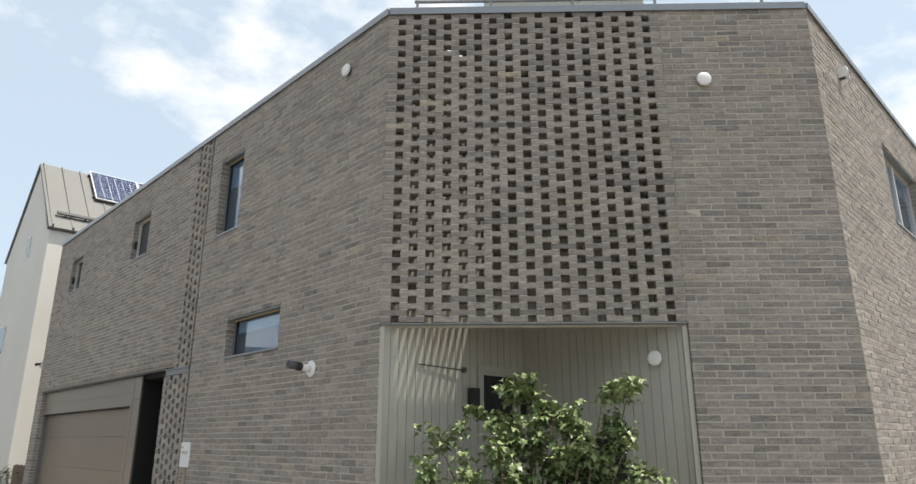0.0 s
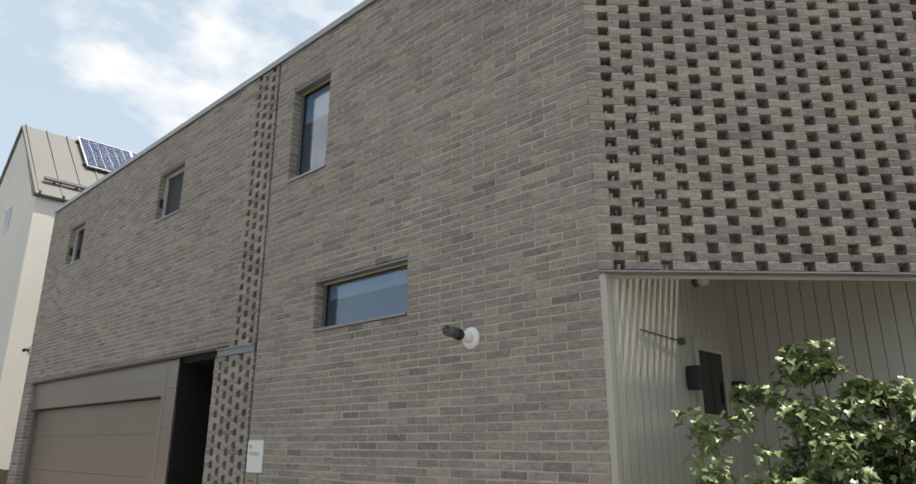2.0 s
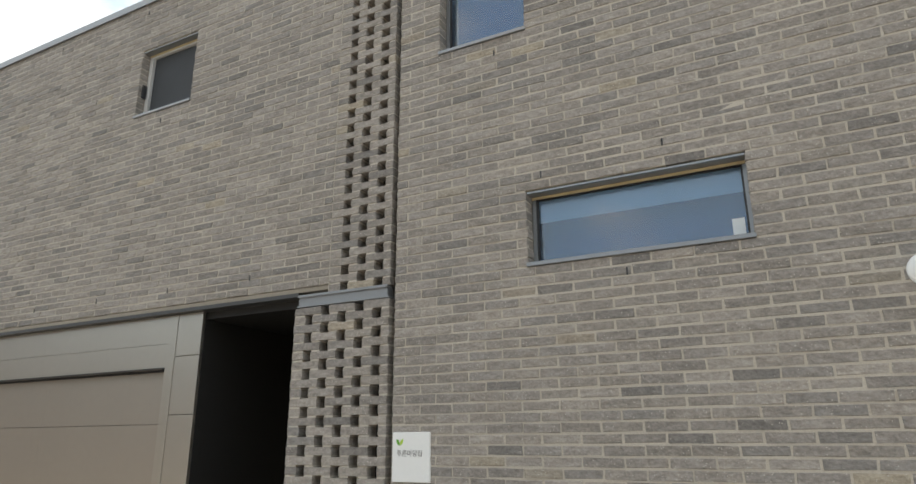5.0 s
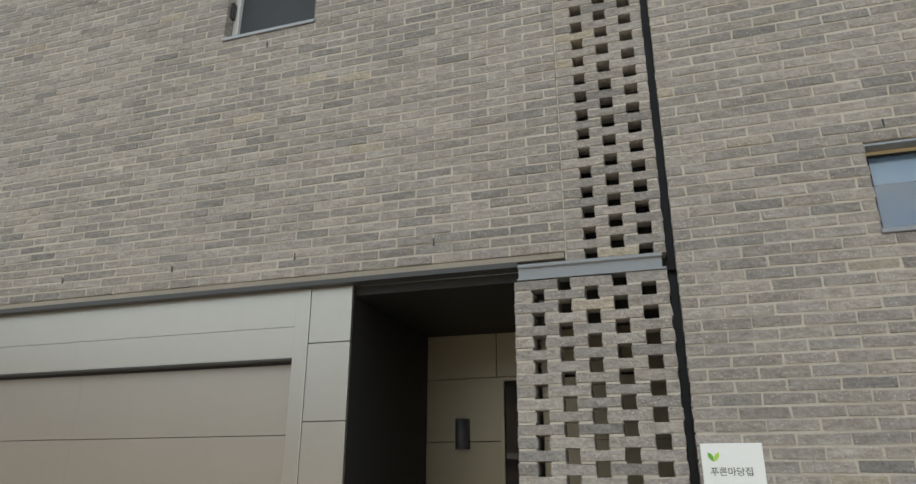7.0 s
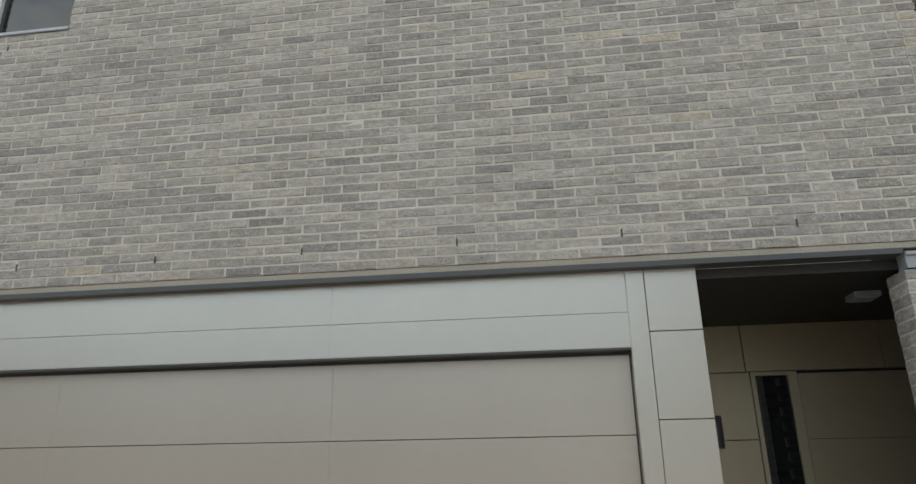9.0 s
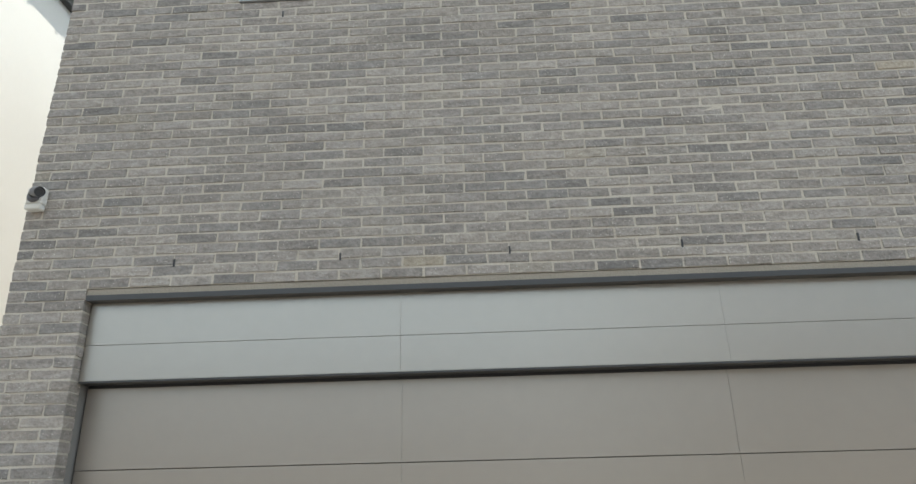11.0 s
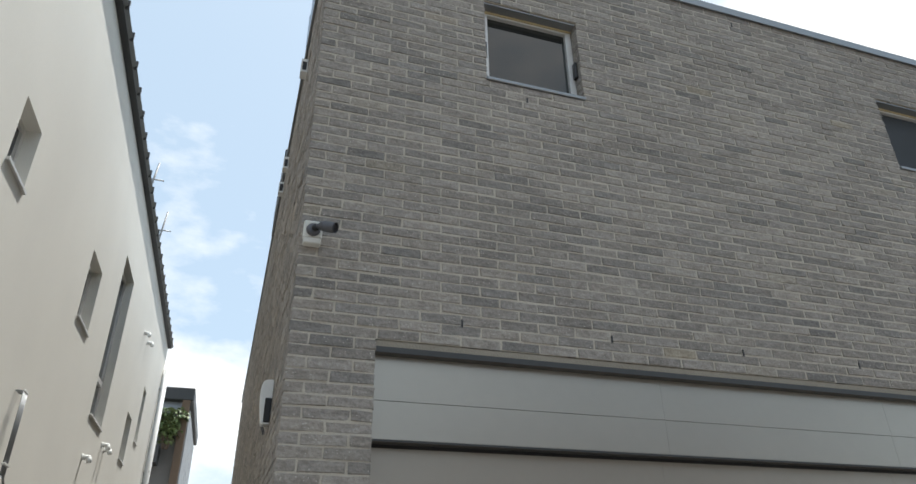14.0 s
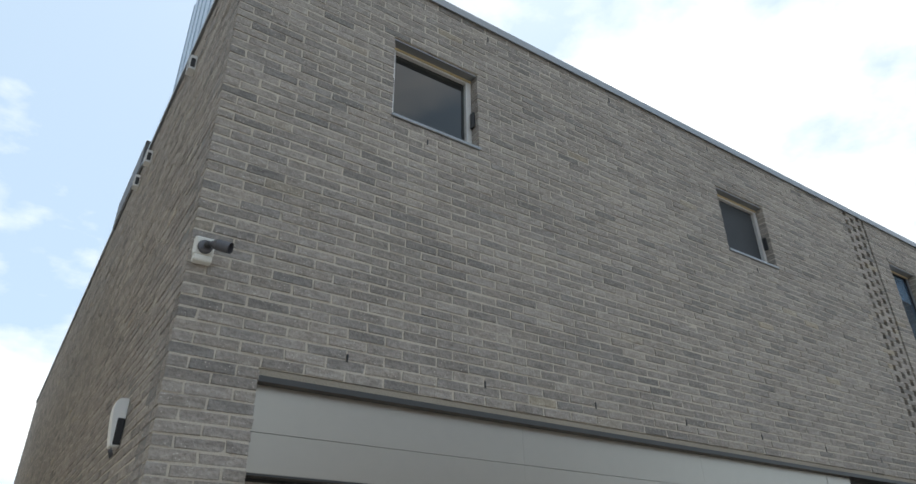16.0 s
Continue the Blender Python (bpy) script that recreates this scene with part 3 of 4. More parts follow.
NW = [(4.97, 5.43, 4.43, 4.94), (7.89, 8.56, 4.415, 5.16), (9.75, 10.76, 3.83, 5.97), (12.9, 13.57, 3.83, 4.58), (14.4, 14.86, 4.38, 5.38)]
bm = bmesh.new()
slab_cells(bm, NY, 17.2, 0.0, 7.1, 0.0, 0.3, NW)
for v in bm.verts:
    v.co = (NX - v.co.y, v.co.x, v.co.z)
bmesh.ops.recalc_face_normals(bm, faces=bm.faces)
part("wall", bm, STUCCO, nh)
RX, RZ, LX = -20.75, 9.45, -23.1
bm = bmesh.new()
prof = [(NX - 0.3, 0), (NX - 0.3, 7.1), (RX, RZ - 0.08), (LX, 7.1), (LX, 0)]
fr = [bm.verts.new((x, NY, z)) for x, z in prof]
bk = [bm.verts.new((x, 17.2, z)) for x, z in prof]
bm.faces.new(fr)
bm.faces.new(bk[::-1])
for i in range(4):
    bm.faces.new((fr[i], bk[i], bk[i + 1], fr[i + 1]))
bmesh.ops.recalc_face_normals(bm, faces=bm.faces)
part("gable", bm, STUCCO, nh)


def slope(name, x0, z0, x1, z1, y0, y1, t, material, parent):
    """A roof plane of thickness t between two edges."""
    bm = bmesh.new()
    n = Vector((z1 - z0, 0, x0 - x1)).normalized() * t
    if n.z < 0:
        n = -n
    vs = [bm.verts.new(p) for y in (y0, y1) for p in ((x0, y, z0), (x1, y, z1), (x1 + n.x, y, z1 + n.z), (x0 + n.x, y, z0 + n.z))]
    for q in ((0, 1, 2, 3), (7, 6, 5, 4), (0, 4, 5, 1), (1, 5, 6, 2), (2, 6, 7, 3), (3, 7, 4, 0)):
        bm.faces.new([vs[i] for i in q])
    bmesh.ops.recalc_face_normals(bm, faces=bm.faces)
    return part(name, bm, material, parent)


roof_r = slope("roof", NX + 0.06, 7.04, RX, RZ, NY - 0.05, 17.25, 0.07, ROOF, nh)
roof_l = slope("roof", LX - 0.06, 7.04, RX, RZ, NY - 0.05, 17.25, 0.07, ROOF, nh)
for k in range(29):
    y = NY + 0.02 + k * 0.46
    slope("seam", NX + 0.06, 7.11, RX + 0.03, RZ + 0.07, y, y + 0.03, 0.035, ROOF, roof_r)
for a, b, c, d in NW:
    w = part("window", box(NX - 0.155, NX - 0.13, a, b, c, d), DARK_GLASS, nh)
    for y in (a, b - 0.045):
        part("window_frame", box(NX - 0.13, NX - 0.105, y, y + 0.045, c, d), ALU, w)
    for z in (c, d - 0.045):
        part("window_frame", box(NX - 0.13, NX - 0.105, a + 0.045, b - 0.045, z, z + 0.045), ALU, w)
    if d - c > 1.2:
        part("transom", box(NX - 0.13, NX - 0.10, a + 0.045, b - 0.045, c + 0.55, c + 0.62), ALU, w)
    part("sill", box(NX - 0.10, NX + 0.025, a - 0.01, b + 0.01, c - 0.022, c + 0.004, bevel=0.003), ALU, w)

# ---- ground ----
g = part("ground", box(-400, 400, -400, 400, -0.3, -0.02), ASPHALT)
tagged(g, "pale grey paved street and yard ground", "ground", kind="structure")
pv = part("pavement", box(-17.5, 3, 2.6, 3.83, -0.02, 0.0), PAVE)
tagged(pv, "concrete apron along the brick front", "pavement", kind="structure")

# ---- fittings on the brick house ----
def on_wall(m, u, z):
    """A pose on a wall's face; local -y points outwards, z up. z in world height."""
    return m @ pose(u, 0, z - Z0)


def rot_out(bm):
    """Turns a body turned about z so that its axis points out of the wall."""
    bmesh.ops.rotate(bm, verts=bm.verts, cent=(0, 0, 0), matrix=Matrix.Rotation(radians(90), 3, "X"))
    return bm


def round_vent(m, label):
    v = thing("round_vent", label, "vent", m, group="round wall vents")
    part("collar", rot_out(turned([(0.05, -0.005), (0.05, 0.03)])), GREY, v)
    part("cap", rot_out(turned([(0.052, 0.026), (0.068, 0.03), (0.07, 0.04), (0.068, 0.05), (0.055, 0.056), (0.01, 0.059)], 28)), WHITE, v)
    return v


round_vent(on_wall(FRONT, fu(-5.405), 5.845), "round white vent cap on the grey brick front")
round_vent(on_wall(CHAMFER, 3.11, 5.40), "round white vent cap on the cut-corner wall")
round_vent(pose(-3.13, PY, 2.73), "round white vent cap on the porch siding")
hood = thing("vent_hood", "small white vent hood on the side wall", "vent", on_wall(EAST, 0.90, 5.83))
bm = bmesh.new()
slab_cells(bm, -0.05, 0.05, -0.06, 0.06, -0.085, 0.002, [(-0.038, 0.038, -0.062, 0.03)])
part("hood", bm, WHITE, hood)
part("mouth", box(-0.04, 0.04, -0.05, 0.0, -0.055, 0.032), BLACK, hood)

flue = thing("flue_pipe", "grey boiler flue pipe with a white wall flange", "flue pipe", on_wall(FRONT, fu(-5.806), 2.697))
part("flange", rot_out(turned([(0.078, -0.004), (0.082, 0.006), (0.07, 0.014), (0.045, 0.018)], 28)), WHITE, flue)
bm = bmesh.new()
add_tube(bm, (0, 0, 0), (0, -0.11, 0.010), 0.036, 0.036, 24)
part("sleeve", bm, WHITE, flue, "dirty white sleeve")
bm = bmesh.new()
add_tube(bm, (0, -0.10, 0.009), (0, -0.15, 0.016), 0.034, 0.039, 24)
add_tube(bm, (0, -0.15, 0.016), (0, -0.262, 0.03), 0.040, 0.040, 24)
part("terminal", bm, GREY, flue, "dark ribbed terminal")
for k in range(4):
    part("rib", tube((0, -0.125 - 0.012 * k, 0.0125 + 0.0016 * k), (0, -0.130 - 0.012 * k, 0.013 + 0.0016 * k), 0.0425, 0.0425, 24), BLACK, flue)
bm = tube((0, -0.2625, 0.030), (0, -0.2645, 0.0303), 0.033, 0.033, 20)
grate = part("grate", bm, BLACK, flue)
for a in (0, 90):
    bm = box(-0.033, 0.033, -0.003, 0.0, -0.006, 0.006)
    bmesh.ops.rotate(bm, verts=bm.verts, cent=(0, 0, 0), matrix=Matrix.Rotation(radians(a), 3, "Y"))
    bmesh.ops.translate(bm, verts=bm.verts, vec=(0, -0.265, 0.0303))
    part("bar", bm, GREY, grate)

# name plate
plate = thing("name_plate", "white plate with a green leaf mark and dark writing", "sign", on_wall(FRONT, fu(-8.75), 1.70))
part("board", box(0.0, 0.272, -0.014, 0.003, 0.0, 0.296, bevel=0.003), WHITE, plate)
LEAF_A = mat("sign_green", (0.12, 0.36, 0.03), 0.5)
LEAF_B = mat("sign_light_green", (0.42, 0.62, 0.08), 0.5)
for s, mt in ((-1, LEAF_A), (1, LEAF_B)):
    bm = bmesh.new()
    pts = [(0, 0), (0.014, 0.008), (0.024, 0.022), (0.026, 0.042), (0.010, 0.036), (0.002, 0.022)]
    bm.faces.new([bm.verts.new((0.056 + s * x, -0.0152, 0.214 + z)) for x, z in pts][::s])
    part("leaf_mark", bm, mt, plate)
txt = bpy.data.curves.new("writing", "FONT")
txt.body, txt.size, txt.align_x = "\ud478\ub978\ub9c8\ub2f9\uc9d1", 0.041, "LEFT"
txt.space_character = 1.0
txt.materials.append(BLACK)
tob = new("writing", txt)
tob.parent = plate
tob.matrix_local = pose(0.034, -0.0152, 0.155, 90, 0, 0)
plate2 = thing("meter_plate", "beige plate with small dark marks under the name plate", "sign", on_wall(FRONT, fu(-8.75), 1.45))
part("board", box(0.0, 0.2, -0.014, 0.003, 0.0, 0.235, bevel=0.003), PANEL, plate2)
for k in range(3):
    part("bar", box(0.05, 0.15 - 0.02 * k, -0.0165, -0.0135, 0.17 - 0.045 * k, 0.182 - 0.045 * k), GREY, plate2)

# camera on its junction box
cctv = thing("security_camera", "dark bullet security camera on a cream junction box", "security camera", on_wall(FRONT, fu(-16.497), 3.575))
part("junction_box", box(-0.05, 0.05, -0.05, 0.002, -0.045, 0.06, bevel=0.008), STUCCO, cctv)
part("junction_foot", box(-0.046, 0.046, -0.055, 0.0, -0.078, -0.045, bevel=0.006), STUCCO, cctv, "stained lower cover")
part("base", rot_out(turned([(0.036, 0.048), (0.038, 0.06), (0.028, 0.068), (0.012, 0.07)])), GREY, cctv)
bm = bmesh.new()
bmesh.ops.create_uvsphere(bm, u_segments=14, v_segments=8, radius=0.021, matrix=Matrix.Translation((0.008, -0.08, 0.004)))
part("ball_joint", bm, BLACK, cctv)
bm = bmesh.new()
add_tube(bm, (0.012, -0.085, 0.006), (0.035, -0.105, 0.004), 0.012, 0.02, 16)
add_tube(bm, (0.035, -0.105, 0.004), (0.09, -0.143, -0.020), 0.026, 0.027, 24)
body = part("body", bm, GREY, cctv)
bm = bmesh.new()
add_tube(bm, (0.05, -0.116, -0.002), (0.103, -0.152, -0.0225), 0.0295, 0.0295, 24, caps=False)
part("sun_shield", bm, GREY, body)
part("lens", tube((0.0902, -0.1431, -0.0201), (0.0915, -0.144, -0.0205), 0.022, 0.022, 20), BLACK, body)

# weep slots in the head joints
for x, z in [(-15.65 + 0.924 * k, 3.157) for k in range(7)] + [(-15.16, 4.812), (-11.41, 4.812), (-7.694, 3.545), (-6.943, 3.60), (-14.59, 6.10), (-13.2, 6.10), (-11.8, 6.10), (-7.2, 2.86), (-8.0, 4.5)]:
    w = part("weep_slot", box(-0.005, 0.005, -0.003, 0.002, -0.022, 0.022), BLACK)
    w.matrix_world = on_wall(FRONT, fu(x), z)
    tagged(w, "narrow dark weep slot in a mortar joint", "weep slot", "weep slots", "structure")

# west side fittings
def louvre(y, z):
    v = thing("louvre_vent", "small grey metal vent hood with a dark mouth", "vent", pose(FX, y, z, 0, 0, -90), group="side wall vents")
    bm = bmesh.new()
    slab_cells(bm, -0.05, 0.05, -0.07, 0.07, -0.055, 0.002, [(-0.04, 0.04, -0.06, 0.058)])
    part("hood", bm, ALU, v)
    part("back", box(-0.041, 0.041, -0.03, 0.0, -0.061, 0.059), BLACK, v)
    for k in range(4):
        part("slat", box(-0.041, 0.041, -0.05, -0.036, -0.048 + 0.028 * k, -0.042 + 0.028 * k), GREY, v)
    part("near_cheek", box(0.05, 0.052, -0.045, -0.01, -0.05, 0.04), BLACK, v, "dark side mouth")


for y, z in ((5.20, 5.86), (6.86, 5.94), (7.48, 6.0)):
    louvre(y, z)
lamp = thing("wall_lamp", "white wedge-shaped wall lamp on the alley side", "wall lamp", pose(FX, 4.74, 2.87, 0, 0, -90) @ Matrix.Scale(0.8, 4))
bm = bmesh.new()
prof = [(0.0, -0.16), (-0.062, -0.16), (-0.078, -0.05), (-0.088, 0.06), (-0.086, 0.12), (-0.072, 0.158), (-0.045, 0.17), (0.0, 0.17)]
fa = [bm.verts.new((-0.06, y, z)) for y, z in prof]
fb = [bm.verts.new((0.06, y, z)) for y, z in prof]
bm.faces.new(fa)
bm.faces.new(fb[::-1])
for k in range(len(prof)):
    bm.faces.new((fa[k], fb[k], fb[(k + 1) % len(prof)], fa[(k + 1) % len(prof)]))
bmesh.ops.recalc_face_normals(bm, faces=bm.faces)
bmesh.ops.bevel(bm, geom=list(bm.edges), offset=0.005, segments=2, affect="EDGES")
part("housing", bm, WHITE, lamp)
part("driver", box(-0.065, 0.065, -0.05, -0.002, -0.15, 0.03, bevel=0.004), BLACK, lamp)
for k in range(3):
    part("cage_wire", tube((-0.05 + 0.05 * k, -0.05, -0.17), (-0.05 + 0.05 * k, -0.03, -0.22), 0.005, 0.005, 8), GREY, lamp)
pb = thing("parapet_box", "dark metal upstand above the alley parapet", "upstand")
part("body", box(FX - 0.03, FX + 0.3, 7.5, 9.1, 6.20, 6.58, bevel=0.01), DARK_STEEL, pb)
SHEET = mat("blue_grey_sheet", (0.42, 0.50, 0.58), 0.35, 0.4, 0.03, 10, 0.08, 1, 0.02)
rs = thing("roof_stairhouse", "pale blue-grey metal clad box on the roof", "roof box")
part("body", box(FX + 0.03, FX + 1.6, 5.25, 6.7, 5.95, 7.9, bevel=0.01), SHEET, rs)
for k in range(5):
    part("seam", box(FX + 0.022, FX + 0.03, 5.4 + 0.3 * k, 5.415 + 0.3 * k, 6.2, 7.89), SHEET, rs)

# roof edge of the cut corner: railing and the white attic behind it
rail = thing("roof_railing", "thin grey steel railing along the roof edge", "railing", CHAMFER)
for u in (0.28, 1.05, 1.9, 2.75, 3.85):
    part("post", box(u - 0.012, u + 0.012, 0.10, 0.125, zc(TOPC) + 0.04, zc(TOPC) + 0.24), STEEL, rail)
part("rail", box(0.25, 3.9, 0.10, 0.13, zc(TOPC) + 0.215, zc(TOPC) + 0.24, bevel=0.003), STEEL, rail)
part("rail", box(0.25, 3.9, 0.105, 0.125, zc(TOPC) + 0.085, zc(TOPC) + 0.10), STEEL, rail)
attic = thing("attic_wall", "white ribbed siding of the attic behind the railing", "siding", CHAMFER, kind="structure")
for k in range(22):
    part("board", box(1.0 + 0.09 * k, 1.086 + 0.09 * k, 1.3, 1.33, zc(TOPC) - 0.3, zc(TOPC) + 1.3), SIDING, attic)
part("backing", box(1.0, 2.98, 1.325, 1.4, zc(TOPC) - 0.3, zc(TOPC) + 1.3), SIDING, attic)
bm = bmesh.new()
pr = [(2.3, 0.70), (4.05, 0.16), (4.05, 0.02), (3.4, 0.02), (2.3, 0.55)]
fa = [bm.verts.new((u, 1.1, zc(TOPC) + z)) for u, z in pr]
fb = [bm.verts.new((u, 1.9, zc(TOPC) + z)) for u, z in pr]
bm.faces.new(fa)
bm.faces.new(fb[::-1])
for i in range(5):
    bm.faces.new((fa[i], fb[i], fb[(i + 1) % 5], fa[(i + 1) % 5]))
bmesh.ops.recalc_face_normals(bm, faces=bm.faces)
ar = thing("attic_roof", "dark sloping roof edge behind the railing", "roof", CHAMFER, kind="structure")
part("verge", bm, DARK_STEEL, ar)

# ---- porch ----
def porch_window(m, w, h, label):
    p = thing("porch_window", label, "window", m)
    bm = bmesh.new()
    slab_cells(bm, 0, w, 0, h, -0.03, 0.03, [(0.05, w - 0.05, 0.06, h - 0.06)])
    part("outer_frame", bm, SIDING, p)
    part("pane", box(0.05, w - 0.05, -0.006, 0.006, 0.06, h - 0.06), DARK_GLASS, p)
    bm = bmesh.new()
    slab_cells(bm, 0.05, w - 0.05, 0.06, h - 0.06, -0.018, 0.0, [(0.085, w - 0.085, 0.095, h - 0.095)])
    part("sash", bm, SIDING, p)
    part("window_sill", box(-0.02, w + 0.02, -0.06, 0.0, -0.03, 0.0, bevel=0.004), ALU, p)


porch_window(pose(PX + 0.002, 5.06, 2.08, 0, 0, 90), 0.60, 0.66, "small dark window in white frame on the porch siding")
porch_window(pose(-4.16, PY - 0.002, 1.0, 0, 0, 0), 0.74, 1.13, "dark porch window behind the shrub")
for m in (pose(PX, 4.97, 2.42, 0, 0, 90), pose(-4.66, PY, 2.36)):
    b = thing("box_lamp", "small black box wall lamp", "wall lamp", m, group="porch lamps")
    part("housing", box(-0.045, 0.045, -0.10, -0.012, -0.085, 0.085, bevel=0.004), BLACK, b)
    part("bracket", box(-0.03, 0.03, -0.014, 0.0, -0.05, 0.05), BLACK, b)
spot = thing("porch_camera", "small grey dome fixture under the screen", "fixture", pose(PX, 5.24, 3.19, 0, 0, 90))
part("base", rot_out(turned([(0.05, 0), (0.05, 0.03), (0.03, 0.05)])), GREY, spot)
bm = bmesh.new()
bmesh.ops.create_uvsphere(bm, u_segments=16, v_segments=10, radius=0.05, matrix=Matrix.Translation((0, -0.07, -0.005)))
part("dome", bm, ALU, spot)
rod = thing("hook_rod", "thin dark rod with a hook on the porch siding", "rod")
bm = bmesh.new()
add_pipe(bm, [Vector((PX + 0.012, 4.30, 2.693)), Vector((PX + 0.03, 4.86, 2.672))], 0.006, 8)
part("bar", bm, DARK_STEEL, rod)
part("hook", box(PX, PX + 0.05, 4.85, 4.885, 2.65, 2.70, bevel=0.006), GREY, rod)

# ---- entrance fittings ----
sc = thing("sconce", "dark grey half-round wall lamp by the entrance", "wall lamp", pose(-10.365, EBY, 2.05))
bm = bmesh.new()
ring = [(0.055 * math.cos(a), -0.075 * math.sin(a)) for a in [math.pi * k / 14 for k in range(15)]]
lo = [bm.verts.new((x, y, 0)) for x, y in ring]
hi = [bm.verts.new((x, y, 0.215)) for x, y in ring]
for i in range(14):
    bm.faces.new((lo[i], hi[i], hi[i + 1], lo[i + 1])).smooth = True
bm.faces.new(lo)
bm.faces.new(hi[::-1])
bm.faces.new((lo[0], lo[-1], hi[-1], hi[0]))
bmesh.ops.recalc_face_normals(bm, faces=bm.faces)
part("shade", bm, GREY, sc)
part("back_plate", box(-0.05, 0.05, -0.006, 0.0, 0.01, 0.2), BLACK, sc)
cl = thing("ceiling_lamp", "flat grey ceiling lamp in the entrance recess", "ceiling lamp", pose(-9.58, 4.46, 2.90))
part("housing", box(-0.075, 0.075, -0.075, 0.075, -0.035, 0.0, bevel=0.005), STEEL, cl)
part("diffuser", box(-0.06, 0.06, -0.06, 0.06, -0.042, -0.034, bevel=0.003), STEEL, cl)

# ---- neighbour's details ----
sol = thing("solar_array", "two blue solar panels in silver frames on the zinc roof", "solar panel", pose(-19.62, 5.09, 8.34, 0, 45, 0))
for k in range(3):
    y0 = k * 1.32
    fr = bmesh.new()
    add_box(fr, -1.60, 0.0, y0, y0 + 1.30, 0.13, 0.165)
    pan = part("panel", fr, ALU, sol, "silver framed module")
    part("cell_sheet", box(-1.57, -0.03, y0 + 0.03, y0 + 1.27, 0.160, 0.168), SOLAR, pan)
    grid = bmesh.new()
    for i in range(1, 10):
        add_box(grid, -1.57 + i * 0.154 - 0.004, -1.57 + i * 0.154 + 0.004, y0 + 0.03, y0 + 1.27, 0.167, 0.1695)
    for j in range(1, 6):
        add_box(grid, -1.57, -0.03, y0 + 0.03 + j * 0.2067 - 0.004, y0 + 0.03 + j * 0.2067 + 0.004, 0.167, 0.1697)
    tagged(part("cell_grid", grid, ALU, pan), kind="stuff")
part("mount_rail", box(-1.45, -1.40, -0.05, 4.0, 0.06, 0.13), DARK_STEEL, sol)
part("mount_rail", box(-0.2, -0.15, -0.05, 4.0, 0.06, 0.13), DARK_STEEL, sol)
sg = thing("snow_guard", "dark snow guard bar along the roof's lower edge", "snow guard", pose(-18.76, 4.05, 7.50, 0, 45, 0))
part("bar", box(-0.06, 0.06, 0, 3.6, 0.10, 0.14), DARK_STEEL, sg)
for k in range(8):
    part("bracket", box(-0.05, 0.05, 0.2 + 0.46 * k, 0.23 + 0.46 * k, 0.03, 0.11), DARK_STEEL, sg)
gut = thing("eave_trim", "dark metal eave trim with seam ends", "trim", kind="structure")
part("fascia", box(NX - 0.02, NX + 0.075, NY - 0.05, 17.25, 7.04, 7.11), DARK_STEEL, gut)
for k in range(29):
    y = NY + 0.02 + k * 0.46
    part("seam_end", box(NX + 0.05, NX + 0.115, y, y + 0.035, 7.06, 7.16), DARK_STEEL, gut)
for a, b, c, d in ((-20.75, -20.2, 6.65, 7.32),):
    gw = thing("gable_window", "small recessed window in the cream gable", "window", pose(a, NY, c))
    part("reveal", box(0, b - a, -0.012, 0.0, 0, d - c), ALU, gw)
    part("pane", box(0.05, b - a - 0.05, -0.018, -0.011, 0.05, d - c - 0.05), DARK_GLASS, gw)
gw = thing("gable_window", "wide window low in the cream gable", "window", pose(-22.6, NY, 4.2))
part("reveal", box(0, 1.25, -0.012, 0.0, 0, 0.85), STUCCO, gw)
part("pane", box(0.05, 1.2, -0.018, -0.011, 0.05, 0.8), DARK_GLASS, gw)
gas = thing("gas_pipes", "thin grey gas pipes with elbows and meters on the cream wall", "pipes", pose(NX, 6.66, 0))
for k in range(4):
    bm = bmesh.new()
    y = -0.06 + 0.036 * k
    add_pipe(bm, [Vector((0.0, y, 3.30)), Vector((0.06, y, 3.30)), Vector((0.06, y, 2.66)), Vector((0.06, y - (0.05 if k < 2 else -0.05), 2.62)), Vector((0.06, y - (0.05 if k < 2 else -0.05), 1.9))], 0.0055, 8)
    part("pipe", bm, COPING, gas)
    bm = bmesh.new()
    bmesh.ops.create_uvsphere(bm, u_segments=12, v_segments=8, radius=0.011, matrix=Matrix.Translation((0.06, y, 3.30)))
    part("elbow", bm, WHITE, gas)
part("clamp", box(0.05, 0.075, -0.075, 0.06, 2.735, 2.755, bevel=0.003), ALU, gas)
for y in (-0.16, 0.10):
    part("meter", box(0.03, 0.13, y, y + 0.09, 2.30, 2.40, bevel=0.01), GREY, gas)
    part("union", tube((0.07, y + 0.03, 2.40), (0.07, y + 0.03, 2.52), 0.016, 0.016, 12), WHITE, gas)


def cowl(y, z):
    v = thing("vent_cowl", "small white bent vent cowl on the cream wall", "vent", pose(NX, y, z), group="neighbour vents")
    bm = bmesh.new()
    add_pipe(bm, [Vector((0, 0, 0)), Vector((0.075, 0, 0)), Vector((0.09, 0, -0.06))], 0.03, 12)
    part("elbow", bm, WHITE, v)
    part("flange", tube((0, 0, 0), (0.012, 0, 0), 0.045, 0.045, 16), WHITE, v)


for y, z in ((12.9, 5.93), (13.5, 5.95), (11.1, 3.70), (11.35, 3.68), (9.9, 3.34)):
    cowl(y, z)
dp = thing("downpipe", "white rainwater downpipe at the end of the cream wall", "downpipe")
